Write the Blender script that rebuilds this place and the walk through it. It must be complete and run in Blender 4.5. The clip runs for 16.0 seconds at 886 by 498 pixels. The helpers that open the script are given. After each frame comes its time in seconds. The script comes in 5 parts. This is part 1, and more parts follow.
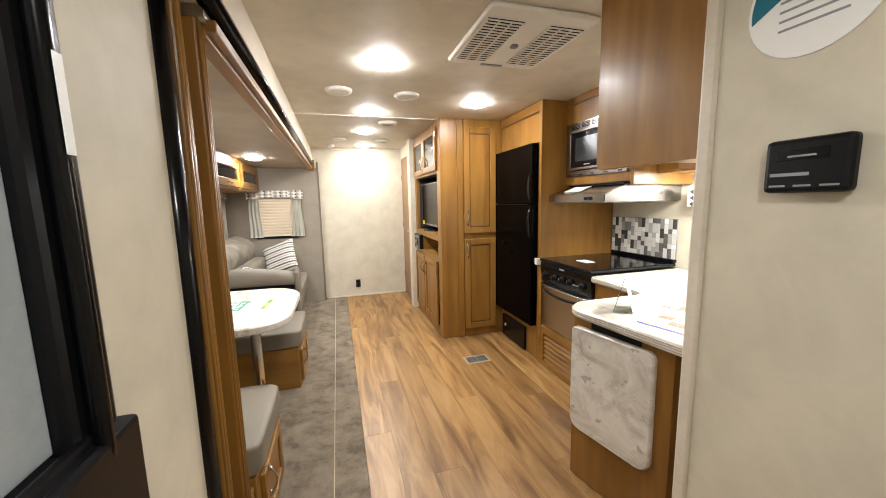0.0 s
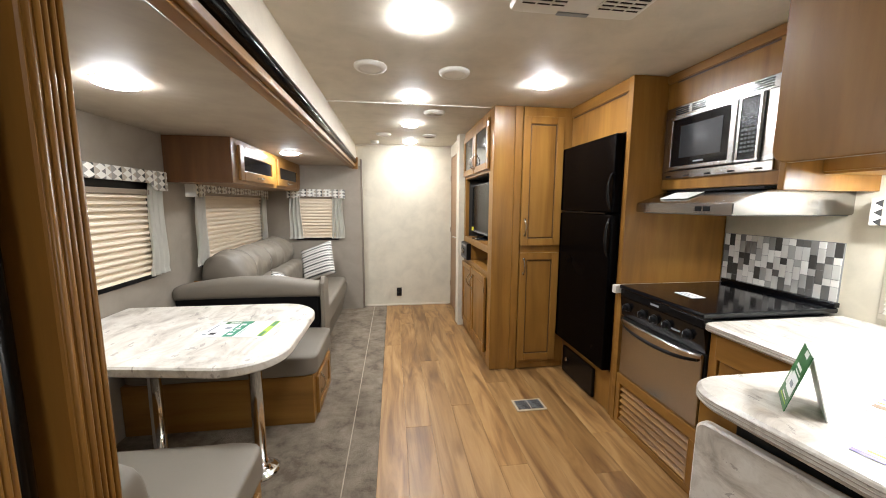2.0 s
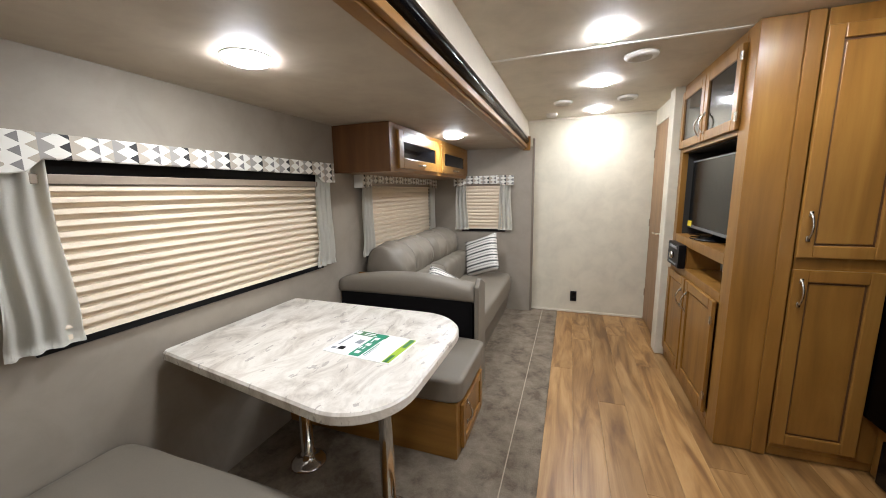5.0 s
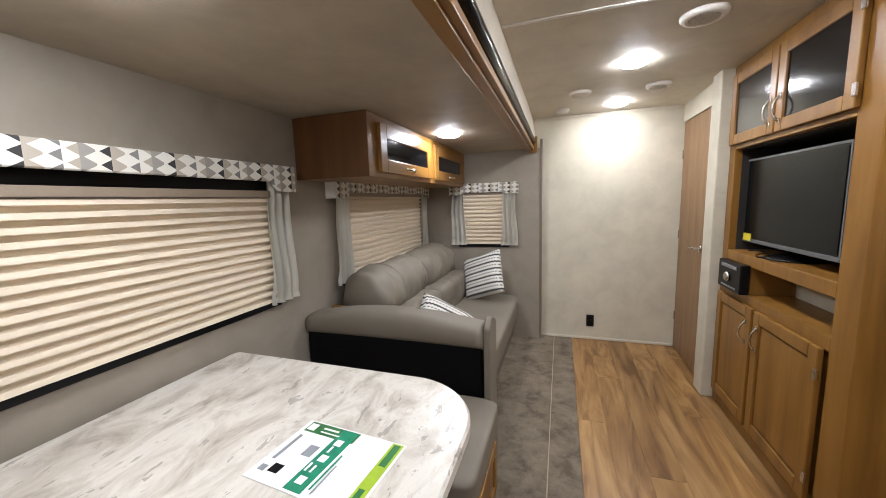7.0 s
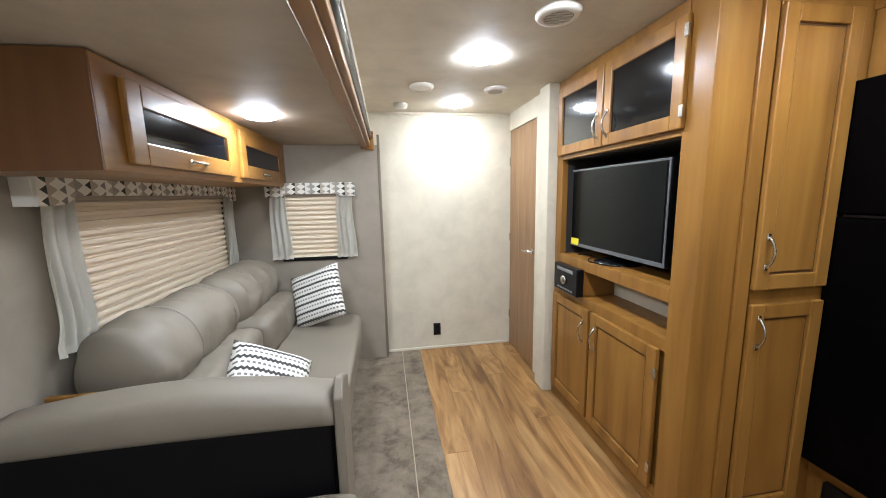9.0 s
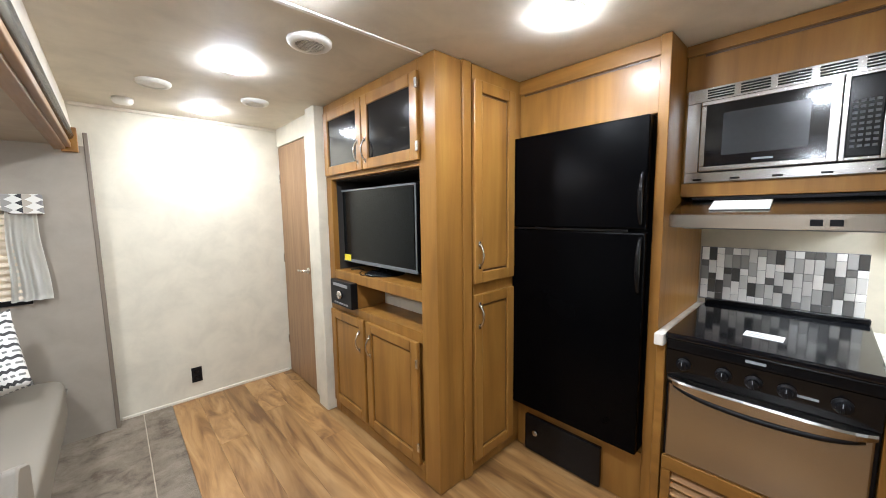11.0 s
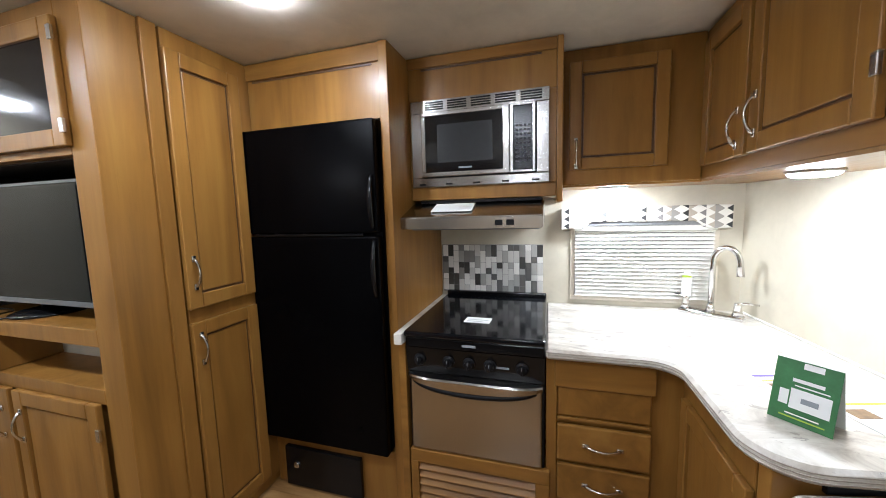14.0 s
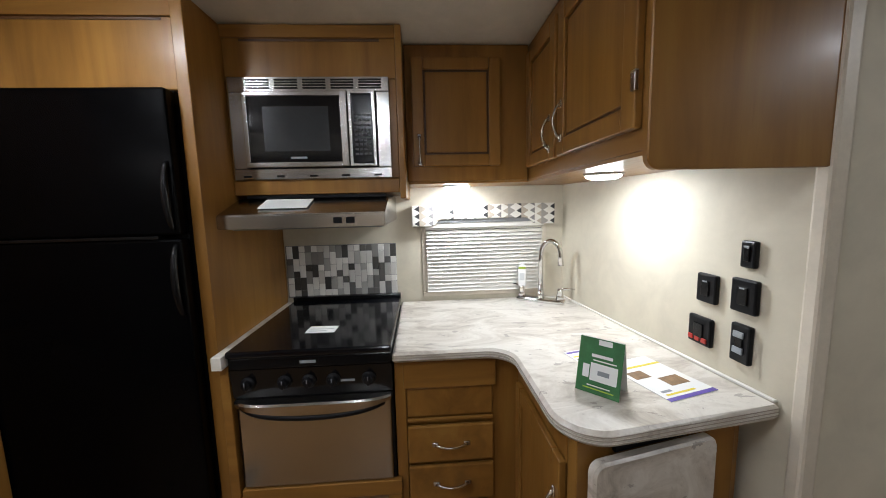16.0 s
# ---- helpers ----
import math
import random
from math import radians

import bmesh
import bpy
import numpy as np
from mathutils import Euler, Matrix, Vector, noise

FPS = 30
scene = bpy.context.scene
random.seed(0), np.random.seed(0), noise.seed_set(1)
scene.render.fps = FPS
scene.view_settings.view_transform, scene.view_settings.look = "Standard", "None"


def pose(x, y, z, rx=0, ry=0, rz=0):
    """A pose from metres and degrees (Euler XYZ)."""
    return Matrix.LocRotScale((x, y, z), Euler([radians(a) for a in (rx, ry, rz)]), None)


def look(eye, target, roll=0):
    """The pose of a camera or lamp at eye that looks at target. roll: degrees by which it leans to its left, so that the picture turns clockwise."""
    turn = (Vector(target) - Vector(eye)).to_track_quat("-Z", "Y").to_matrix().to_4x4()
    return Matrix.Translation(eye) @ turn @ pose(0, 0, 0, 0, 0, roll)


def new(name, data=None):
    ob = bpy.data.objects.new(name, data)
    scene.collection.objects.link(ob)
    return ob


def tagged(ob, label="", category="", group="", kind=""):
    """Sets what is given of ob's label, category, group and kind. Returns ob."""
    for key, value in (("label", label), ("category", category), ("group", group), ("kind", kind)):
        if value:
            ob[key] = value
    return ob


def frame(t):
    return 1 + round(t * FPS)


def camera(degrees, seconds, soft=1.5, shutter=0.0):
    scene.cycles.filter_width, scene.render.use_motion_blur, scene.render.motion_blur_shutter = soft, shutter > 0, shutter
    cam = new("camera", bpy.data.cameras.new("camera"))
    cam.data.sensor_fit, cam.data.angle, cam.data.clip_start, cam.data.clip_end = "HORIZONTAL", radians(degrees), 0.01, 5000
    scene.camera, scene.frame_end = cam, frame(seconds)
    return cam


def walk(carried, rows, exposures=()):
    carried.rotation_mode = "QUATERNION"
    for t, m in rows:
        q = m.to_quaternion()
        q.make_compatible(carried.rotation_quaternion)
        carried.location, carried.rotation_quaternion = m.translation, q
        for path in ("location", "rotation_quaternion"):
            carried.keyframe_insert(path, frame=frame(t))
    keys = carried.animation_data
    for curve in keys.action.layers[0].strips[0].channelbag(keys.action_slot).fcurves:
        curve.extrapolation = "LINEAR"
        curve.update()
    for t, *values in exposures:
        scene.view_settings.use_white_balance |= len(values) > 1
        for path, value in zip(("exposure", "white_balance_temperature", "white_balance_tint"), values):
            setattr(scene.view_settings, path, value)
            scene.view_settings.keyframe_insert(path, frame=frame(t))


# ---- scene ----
cam = camera(102.7, 16.0, 0.95)
PATH = [
    (0, (2.093, 1.693, 1.299), (2.655, 3.594, 1.033), -1.2),
    (0.5, (2.164, 1.835, 1.322), (2.65, 3.758, 1.063), -0.3),
    (1, (2.225, 1.92, 1.31), (2.618, 3.863, 1.042), -0.1),
    (1.5, (2.238, 2.022, 1.304), (2.602, 3.971, 1.039), 0.2),
    (2, (2.259, 2.196, 1.315), (2.535, 4.16, 1.062), 0.3),
    (2.5, (2.265, 2.351, 1.322), (2.398, 4.335, 1.108), -0.7),
    (3, (2.264, 2.414, 1.311), (2.238, 4.393, 1.023), -1.4),
    (3.5, (2.312, 2.503, 1.323), (1.941, 4.448, 1.042), -2.5),
    (4, (2.363, 2.594, 1.325), (1.693, 4.452, 1.014), -1.0),
    (6.5, (2.054, 3.134, 1.306), (1.403, 4.996, 0.979), -1.2),
    (7, (2.052, 3.291, 1.317), (1.425, 5.171, 1.052), -1.8),
    (7.5, (2.061, 3.453, 1.328), (1.529, 5.364, 1.077), -0.3),
    (8, (2.059, 3.538, 1.332), (1.692, 5.481, 1.033), -0.1),
    (8.5, (1.973, 3.66, 1.353), (1.967, 5.638, 1.058), -0.8),
    (9, (1.919, 3.726, 1.366), (2.228, 5.679, 1.063), -1.2),
    (9.5, (1.922, 3.755, 1.376), (2.514, 5.645, 1.094), -1.3),
    (10, (1.888, 3.71, 1.353), (2.813, 5.466, 1.109), -0.9),
    (12.5, (2.153, 3.579, 1.353), (3.817, 4.665, 1.13), -1.2),
    (13, (2.191, 3.528, 1.354), (3.944, 4.464, 1.128), -1.3),
    (13.5, (2.225, 3.483, 1.363), (4.053, 4.257, 1.122), -1.4),
    (14, (2.236, 3.466, 1.352), (4.139, 4.042, 1.136), -1.6),
    (14.5, (2.26, 3.442, 1.356), (4.208, 3.844, 1.145), -1.8),
    (15, (2.29, 3.402, 1.356), (4.264, 3.627, 1.129), -1.6),
    (15.5, (2.323, 3.38, 1.346), (4.309, 3.429, 1.113), -0.9),
    (16, (2.349, 3.36, 1.34), (4.331, 3.242, 1.1), -1.4),
]
walk(cam, [(t, look(eye, target, roll)) for t, eye, target, roll in PATH],
     [(0.0, 0.10, 6450, 10), (0.5, -0.12, 6350, 10), (1.5, -0.32, 6150, 10), (2.5, -0.10, 6050, 10), (4.0, -0.20, 5950, 10), (6.5, -0.85, 6000, 12), (7.5, -0.50, 5900, 12), (9.0, -0.15, 5650, 8), (10.0, -0.05, 5650, 8), (12.5, 0.05, 5700, 10), (13.5, -0.25, 5600, 10), (15.0, -1.00, 5700, 10), (16.0, -1.20, 5850, 10)])

# ---------------- world ----------------
world = bpy.data.worlds.new("world")
scene.world = world
world.use_nodes = True
world.node_tree.nodes["Background"].inputs[0].default_value = (0.5, 0.55, 0.6, 1)
world.node_tree.nodes["Background"].inputs[1].default_value = 0.05
LAMP = 260.0          # radiance of the ceiling lamp lenses
PUCK = 290.0          # radiance of the lamps under the wall cabinets


# ---------------- materials ----------------
class Nodes:
    def __init__(self, name):
        self.m = bpy.data.materials.new(name)
        self.m.use_nodes = True
        self.t = self.m.node_tree
        self.bsdf = self.t.nodes["Principled BSDF"]

    def add(self, kind, **props):
        n = self.t.nodes.new(kind)
        for k, v in props.items():
            setattr(n, k, v)
        return n

    def link(self, a, b):
        self.t.links.new(a, b)

    def coords(self, scale=(1, 1, 1), offset=True, space="Object"):
        tc = self.add("ShaderNodeTexCoord")
        mp = self.add("ShaderNodeMapping")
        mp.inputs["Scale"].default_value = scale
        self.link(tc.outputs[space], mp.inputs[0])
        if offset:
            info = self.add("ShaderNodeObjectInfo")
            mul = self.add("ShaderNodeMath", operation="MULTIPLY")
            mul.inputs[1].default_value = 37.0
            self.link(info.outputs["Random"], mul.inputs[0])
            self.link(mul.outputs[0], mp.inputs["Location"])
        return mp.outputs[0]

    def noise(self, vec, scale, detail=4, rough=0.6, distort=0.0):
        n = self.add("ShaderNodeTexNoise")
        n.inputs["Scale"].default_value = scale
        n.inputs["Detail"].default_value = detail
        n.inputs["Roughness"].default_value = rough
        n.inputs["Distortion"].default_value = distort
        self.link(vec, n.inputs["Vector"])
        return n.outputs["Fac"]

    def ramp(self, fac, stops):
        r = self.add("ShaderNodeValToRGB")
        el = r.color_ramp.elements
        while len(el) < len(stops):
            el.new(0.5)
        for e, (p, c) in zip(el, stops):
            e.position = p
            e.color = (*c, 1) if len(c) == 3 else c
        self.link(fac, r.inputs[0])
        return r.outputs[0]

    def mix(self, fac, a, b, mode="MIX"):
        n = self.add("ShaderNodeMix", data_type="RGBA", blend_type=mode)
        for sock, v in ((n.inputs[0], fac), (n.inputs[6], a), (n.inputs[7], b)):
            if isinstance(v, (int, float)):
                sock.default_value = v
            elif isinstance(v, tuple):
                sock.default_value = (*v, 1)
            else:
                self.link(v, sock)
        return n.outputs[2]

    def math(self, op, a, b=None, c=None):
        n = self.add("ShaderNodeMath", operation=op)
        for sock, v in zip(n.inputs, (a, b, c)):
            if v is None:
                continue
            if isinstance(v, (int, float)):
                sock.default_value = v
            else:
                self.link(v, sock)
        return n.outputs[0]

    def done(self, color=None, rough=0.5, metal=0.0, bump=None, strength=0.2, dist=0.002, spec=None, coat=0.0):
        b = self.bsdf
        if color is not None:
            if isinstance(color, tuple):
                b.inputs["Base Color"].default_value = (*color, 1)
            else:
                self.link(color, b.inputs["Base Color"])
        if isinstance(rough, (int, float)):
            b.inputs["Roughness"].default_value = rough
        else:
            self.link(rough, b.inputs["Roughness"])
        b.inputs["Metallic"].default_value = metal
        b.inputs["Coat Weight"].default_value = coat
        b.inputs["Coat Roughness"].default_value = 0.15
        if spec is not None:
            b.inputs["Specular IOR Level"].default_value = spec
        if bump is not None:
            n = self.add("ShaderNodeBump")
            n.inputs["Strength"].default_value = strength
            n.inputs["Distance"].default_value = dist
            self.link(bump, n.inputs["Height"])
            self.link(n.outputs[0], b.inputs["Normal"])
        return self.m


def tone(c, k):
    return tuple(min(1.0, v * k) for v in c)


def surface(name, color, rough=0.5, metal=0.0, vary=0.12, big=3.0, small=60.0, stretch=(1, 1, 1), strength=0.15, dist=0.001, coat=0.0, spec=None):
    """Colour with a broad cloud and a fine grain, and relief from the grain."""
    n = Nodes(name)
    v = n.coords(stretch)
    a, b = n.noise(v, big, 3), n.noise(v, small, 5, 0.7)
    f = n.math("ADD", n.math("MULTIPLY", a, 0.6), n.math("MULTIPLY", b, 0.4))
    col = n.ramp(f, [(0.3, tone(color, 1 - vary)), (0.7, tone(color, 1 + vary))])
    r = n.math("ADD", n.math("MULTIPLY", a, 0.16), max(rough - 0.08, 0.02))
    return n.done(col, r, metal, b, strength, dist, spec, coat)


def wood(name, dark, mid, light, stretch, rough=0.36):
    """Veneer: long streaks, fine pores and broad clouds of tone."""
    n = Nodes(name)
    v = n.coords(stretch)
    streak = n.noise(v, 6.0, 5, 0.6, 0.5)
    pore = n.noise(v, 55.0, 3, 0.7)
    cloud = n.noise(n.coords(), 1.7, 2)
    f = n.math("ADD", n.math("MULTIPLY", streak, 0.72), n.math("MULTIPLY", cloud, 0.28))
    col = n.ramp(f, [(0.33, dark), (0.5, mid), (0.66, light)])
    col = n.mix(n.math("MULTIPLY", n.math("LESS_THAN", pore, 0.36), 0.14), col, dark)
    return n.done(col, n.math("ADD", n.math("MULTIPLY", pore, 0.18), rough - 0.1), 0.0, pore, 0.05, 0.0005, spec=0.32, coat=0.05)


WOOD_D, WOOD_M, WOOD_L = (0.160, 0.073, 0.014), (0.232, 0.109, 0.021), (0.290, 0.146, 0.031)
M_WOOD = wood("maple_veneer", WOOD_D, WOOD_M, WOOD_L, (1.7, 1.7, 0.16))
M_WOOD_H = wood("maple_veneer_level", WOOD_D, WOOD_M, WOOD_L, (1.7, 0.16, 1.7))
M_WOOD_X = wood("maple_veneer_cross", WOOD_D, WOOD_M, WOOD_L, (0.16, 1.7, 1.7))
# maple veneer darkened to carry the shade on the overhead cabinet's side
M_WOOD_SHADED = wood("shaded_side_veneer", (0.070, 0.029, 0.010), (0.098, 0.042, 0.014), (0.125, 0.056, 0.020), (1.7, 1.7, 0.16))
M_GROOVE = surface("glazed_groove", (0.075, 0.032, 0.011), 0.45)
M_LEAF = wood("door_leaf_print", (0.19, 0.105, 0.05), (0.25, 0.145, 0.07), (0.3, 0.18, 0.09), (4, 4, 0.3), 0.45)


def plank_material():
    n = Nodes("oak_plank")
    v = n.coords((3.6, 0.42, 1.0))
    streak = n.noise(v, 3.2, 5, 0.58, 1.0)
    fine = n.noise(n.coords((22, 0.9, 1)), 6.0, 4, 0.7)
    knots = n.noise(n.coords((3.0, 0.8, 1)), 3.2, 2, 0.5, 0.6)
    col = n.ramp(streak, [(0.33, (0.165, 0.080, 0.027)), (0.43, (0.275, 0.147, 0.050)), (0.54, (0.385, 0.222, 0.084)), (0.66, (0.47, 0.290, 0.124))])
    col = n.mix(n.math("MULTIPLY", fine, 0.24), col, (0.22, 0.11, 0.036))
    dark = n.math("MULTIPLY", n.math("SMOOTH_MIN", n.math("MULTIPLY", n.math("SUBTRACT", knots, 0.6), 6.0), 1.0, 0.1), 0.5)
    col = n.mix(n.math("MAXIMUM", dark, 0.0), col, (0.15, 0.07, 0.024))
    info = n.add("ShaderNodeObjectInfo")
    tint = n.ramp(info.outputs["Random"], [(0.0, (0.66, 0.63, 0.58)), (1.0, (0.93, 0.90, 0.85))])
    col = n.mix(1.0, col, tint, "MULTIPLY")
    return n.done(col, n.math("ADD", n.math("MULTIPLY", fine, 0.2), 0.27), 0, fine, 0.18, 0.0008)


M_PLANK = plank_material()


def wall_material(name, color):
    n = Nodes(name)
    v = n.coords()
    weave = n.noise(n.coords((1, 1, 3)), 260.0, 3, 0.7)
    cloud = n.noise(v, 5.0, 5, 0.62, 0.4)
    col = n.ramp(cloud, [(0.3, tone(color, 0.86)), (0.55, color), (0.75, tone(color, 1.08))])
    col = n.mix(n.math("MULTIPLY", weave, 0.16), col, tone(color, 0.7))
    return n.done(col, 0.62, 0, weave, 0.22, 0.0008)


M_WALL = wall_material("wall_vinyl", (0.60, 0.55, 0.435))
# wall vinyl again, darkened: the slide-out's weaker light is put into the colour
M_WALL_SHADED = wall_material("shaded_slide_wall_vinyl", (0.295, 0.254, 0.203))
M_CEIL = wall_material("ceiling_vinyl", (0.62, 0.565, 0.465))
# lowered below the main ceiling: edge dimness is put into this colour
M_CEIL_SLIDE_DIM = wall_material("dimmed_slide_ceiling_vinyl", (0.37, 0.31, 0.237))
M_EDGETRIM = surface("taupe_edge_trim", (0.17, 0.135, 0.10), 0.5)
M_HEADRAIL = surface("tan_head_rail", (0.26, 0.205, 0.15), 0.5)
M_TRIM = surface("cream_trim", (0.62, 0.56, 0.46), 0.42)


def carpet_material():
    n = Nodes("carpet")
    v = n.coords()
    pile = n.noise(v, 240.0, 4, 0.8)
    blot = n.noise(v, 8.0, 6, 0.72, 0.25)
    col = n.ramp(blot, [(0.36, (0.140, 0.108, 0.076)), (0.48, (0.225, 0.182, 0.132)), (0.62, (0.30, 0.248, 0.186))])
    col = n.mix(n.math("MULTIPLY", pile, 0.5), col, (0.11, 0.09, 0.07))
    return n.done(col, 0.95, 0, pile, 0.9, 0.006, 0.1)


M_CARPET = carpet_material()
M_SEAMSTRIP = surface("tan_seam_strip", (0.36, 0.29, 0.2), 0.5)


def stone_material(name, flat):
    """Printed stone laminate, cream with drifting grey-brown shards."""
    n = Nodes(name)
    v = n.coords(flat, offset=False)
    drift = n.noise(v, 5.0, 6, 0.66, 1.2)
    shard = n.noise(v, 17.0, 4, 0.6, 0.5)
    speck = n.noise(v, 60.0, 3, 0.6)
    col = n.ramp(drift, [(0.32, (0.34, 0.30, 0.25)), (0.45, (0.53, 0.485, 0.42)), (0.58, (0.68, 0.645, 0.58)), (0.72, (0.60, 0.555, 0.49))])
    col = n.mix(n.math("MULTIPLY", n.math("GREATER_THAN", shard, 0.64), 0.55), col, (0.20, 0.175, 0.15))
    col = n.mix(n.math("MULTIPLY", n.math("LESS_THAN", speck, 0.36), 0.25), col, (0.36, 0.32, 0.28))
    return n.done(col, 0.3, 0, speck, 0.04, 0.0005)


M_STONE = stone_material("stone_laminate", (1.6, 0.75, 1.0))
M_STONE_V = stone_material("stone_laminate_flap", (1.0, 1.0, 1.4))
M_VINYL = surface("grey_upholstery_vinyl", (0.178, 0.153, 0.118), 0.58, vary=0.1, big=2.5, small=190, strength=0.25, dist=0.0012)
M_BLACKVINYL = surface("black_upholstery_vinyl", (0.005, 0.0045, 0.005), 0.5, spec=0.1, small=190, strength=0.25)
M_SEAM = surface("stitched_seam", (0.235, 0.215, 0.185), 0.7)
M_BLACK = surface("black_gloss_enamel", (0.004, 0.004, 0.0045), 0.2, spec=0.25, vary=0.2, small=220, strength=0.10, dist=0.0004)
M_FRIDGE = surface("black_textured_panel", (0.001, 0.001, 0.0013), 0.25, vary=0.2, small=420, strength=0.10, dist=0.0003, spec=0.05)
M_BLACKPLASTIC = surface("black_plastic", (0.005, 0.005, 0.006), 0.36, spec=0.2)
M_RUBBER = surface("black_bulb_seal", (0.003, 0.003, 0.0035), 0.2, small=20, strength=0.03, spec=0.25)
M_SCREEN = surface("dark_screen", (0.005, 0.006, 0.006), 0.2, vary=0.1, spec=0.18)
M_MESH = surface("grey_mesh_screen", (0.022, 0.024, 0.027), 0.18, vary=0.1)
M_GLASSBLACK = surface("smoked_glass", (0.003, 0.0035, 0.005), 0.06, vary=0.1, strength=0.02)
M_STEEL = surface("brushed_steel", (0.40, 0.385, 0.365), 0.22, 1.0, vary=0.03, big=0.3, small=25, stretch=(1, 0.1, 14), strength=0.01)
M_CHROME = surface("chrome", (0.74, 0.73, 0.72), 0.12, 1.0, vary=0.04, strength=0.02)
M_NICKEL = surface("satin_nickel", (0.62, 0.60, 0.56), 0.25, 1.0, vary=0.05, strength=0.03)
M_WHITE = surface("white_plastic", (0.74, 0.72, 0.67), 0.4, vary=0.04, strength=0.03)
M_PAPER = surface("white_paper", (0.80, 0.80, 0.78), 0.55, vary=0.03, strength=0.03)
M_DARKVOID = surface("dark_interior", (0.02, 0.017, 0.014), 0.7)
M_GREY = surface("grey_plastic", (0.2, 0.2, 0.2), 0.5)
M_KEYS = surface("dim_key_print", (0.07, 0.07, 0.075), 0.5)
M_FILM = surface("clear_film_edge", (0.10, 0.105, 0.11), 0.2)
M_SLOT = surface("dark_grille_slot", (0.015, 0.013, 0.011), 0.7, spec=0.1)
M_YELLOW = surface("yellow_sticker", (0.75, 0.62, 0.03), 0.5, vary=0.03)
M_RED = surface("red_switch", (0.4, 0.03, 0.02), 0.4)
M_GREEN = surface("green_print", (0.035, 0.15, 0.045), 0.4, vary=0.35, big=14)
M_GREEN2 = surface("teal_print", (0.02, 0.22, 0.12), 0.4, vary=0.3, big=20)
M_LIME = surface("lime_print", (0.32, 0.45, 0.03), 0.4, vary=0.2)
M_PURPLE = surface("violet_print", (0.12, 0.08, 0.38), 0.4)
M_BROWNPRINT = surface("brown_photo_print", (0.22, 0.13, 0.06), 0.45, vary=0.5, big=40)
M_TEAL = surface("blue_green_print", (0.0, 0.14, 0.2), 0.4)
M_GREYINK = surface("grey_ink", (0.25, 0.27, 0.29), 0.5)
M_GREYWASH = surface("pale_grey_print", (0.55, 0.57, 0.58), 0.5)
M_DOORGLASS = surface("grey_door_glass", (0.36, 0.40, 0.42), 0.3, vary=0.15, big=2, strength=0.02)
M_PLEAT = surface("cream_pleated_cloth", (0.74, 0.635, 0.49), 0.8, vary=0.04, small=300, strength=0.04)
M_MINI = surface("white_blind_slat", (0.72, 0.70, 0.64), 0.45, vary=0.03)
M_CURTAIN = surface("pale_grey_curtain_cloth", (0.68, 0.655, 0.58), 0.85, vary=0.1, small=320, strength=0.4)


def triangle_cloth():
    """White cloth with rows of grey and black triangles."""
    n = Nodes("triangle_cloth")
    tc = n.add("ShaderNodeTexCoord")
    sep = n.add("ShaderNodeSeparateXYZ")
    n.link(tc.outputs["Object"], sep.inputs[0])
    u = n.math("DIVIDE", sep.outputs[0], 0.036)
    col = n.math("FLOOR", u)
    v = n.math("ADD", n.math("DIVIDE", sep.outputs[2], 0.038), n.math("MULTIPLY", col, 0.5))
    fu, fv = n.math("FRACT", u), n.math("FRACT", v)
    tri = n.math("LESS_THAN", n.math("ABSOLUTE", n.math("SUBTRACT", n.math("MULTIPLY", fv, 2.0), 1.0)), n.math("SUBTRACT", n.math("MULTIPLY", fu, 1.15), 0.30))
    kind = n.math("FRACT", n.math("DIVIDE", n.math("ADD", col, 0.5), 5.0))
    pale, beige, soot = (0.70, 0.68, 0.62), (0.40, 0.35, 0.28), (0.035, 0.034, 0.033)
    grounds, inks = (pale, beige, pale, pale, (0.30, 0.28, 0.25)), (soot, pale, (0.2, 0.19, 0.18), beige, pale)
    ground, ink = [n.ramp(kind, [(k / 5, c) for k, c in enumerate(row)]) for row in (grounds, inks)]
    for node in n.t.nodes:
        if node.bl_idname == "ShaderNodeValToRGB":
            node.color_ramp.interpolation = "CONSTANT"
    weave = n.noise(n.coords(), 300, 3)
    return n.done(n.mix(tri, ground, ink), 0.85, 0, weave, 0.3, 0.001)


M_TRI = triangle_cloth()


def pillow_cloth():
    """White cloth with dark zigzag and dot rows."""
    n = Nodes("zigzag_cloth")
    tc = n.add("ShaderNodeTexCoord")
    sep = n.add("ShaderNodeSeparateXYZ")
    n.link(tc.outputs["Object"], sep.inputs[0])
    v = n.math("DIVIDE", sep.outputs[2], 0.062)
    zig = n.math("PINGPONG", n.math("DIVIDE", sep.outputs[0], 0.022), 0.5)
    f = n.math("FRACT", v)
    band = n.math("LESS_THAN", n.math("ABSOLUTE", n.math("SUBTRACT", f, n.math("ADD", n.math("MULTIPLY", zig, 0.3), 0.18))), 0.13)
    dots = n.math("MULTIPLY", n.math("GREATER_THAN", f, 0.68), n.math("GREATER_THAN", zig, 0.2))
    dots = n.math("MULTIPLY", dots, n.math("LESS_THAN", f, 0.86))
    m = n.math("MAXIMUM", band, n.math("MULTIPLY", dots, 0.8))
    weave = n.noise(n.coords(), 300, 3)
    return n.done(n.mix(m, (0.66, 0.64, 0.59), (0.045, 0.043, 0.04)), 0.85, 0, weave, 0.3, 0.001)


M_PILLOW = pillow_cloth()


def glowing(name, color, power):
    n = Nodes(name)
    b = n.bsdf
    b.inputs["Base Color"].default_value = (0.8, 0.8, 0.8, 1)
    b.inputs["Emission Color"].default_value = (*color, 1)
    b.inputs["Emission Strength"].default_value = power
    return n.m


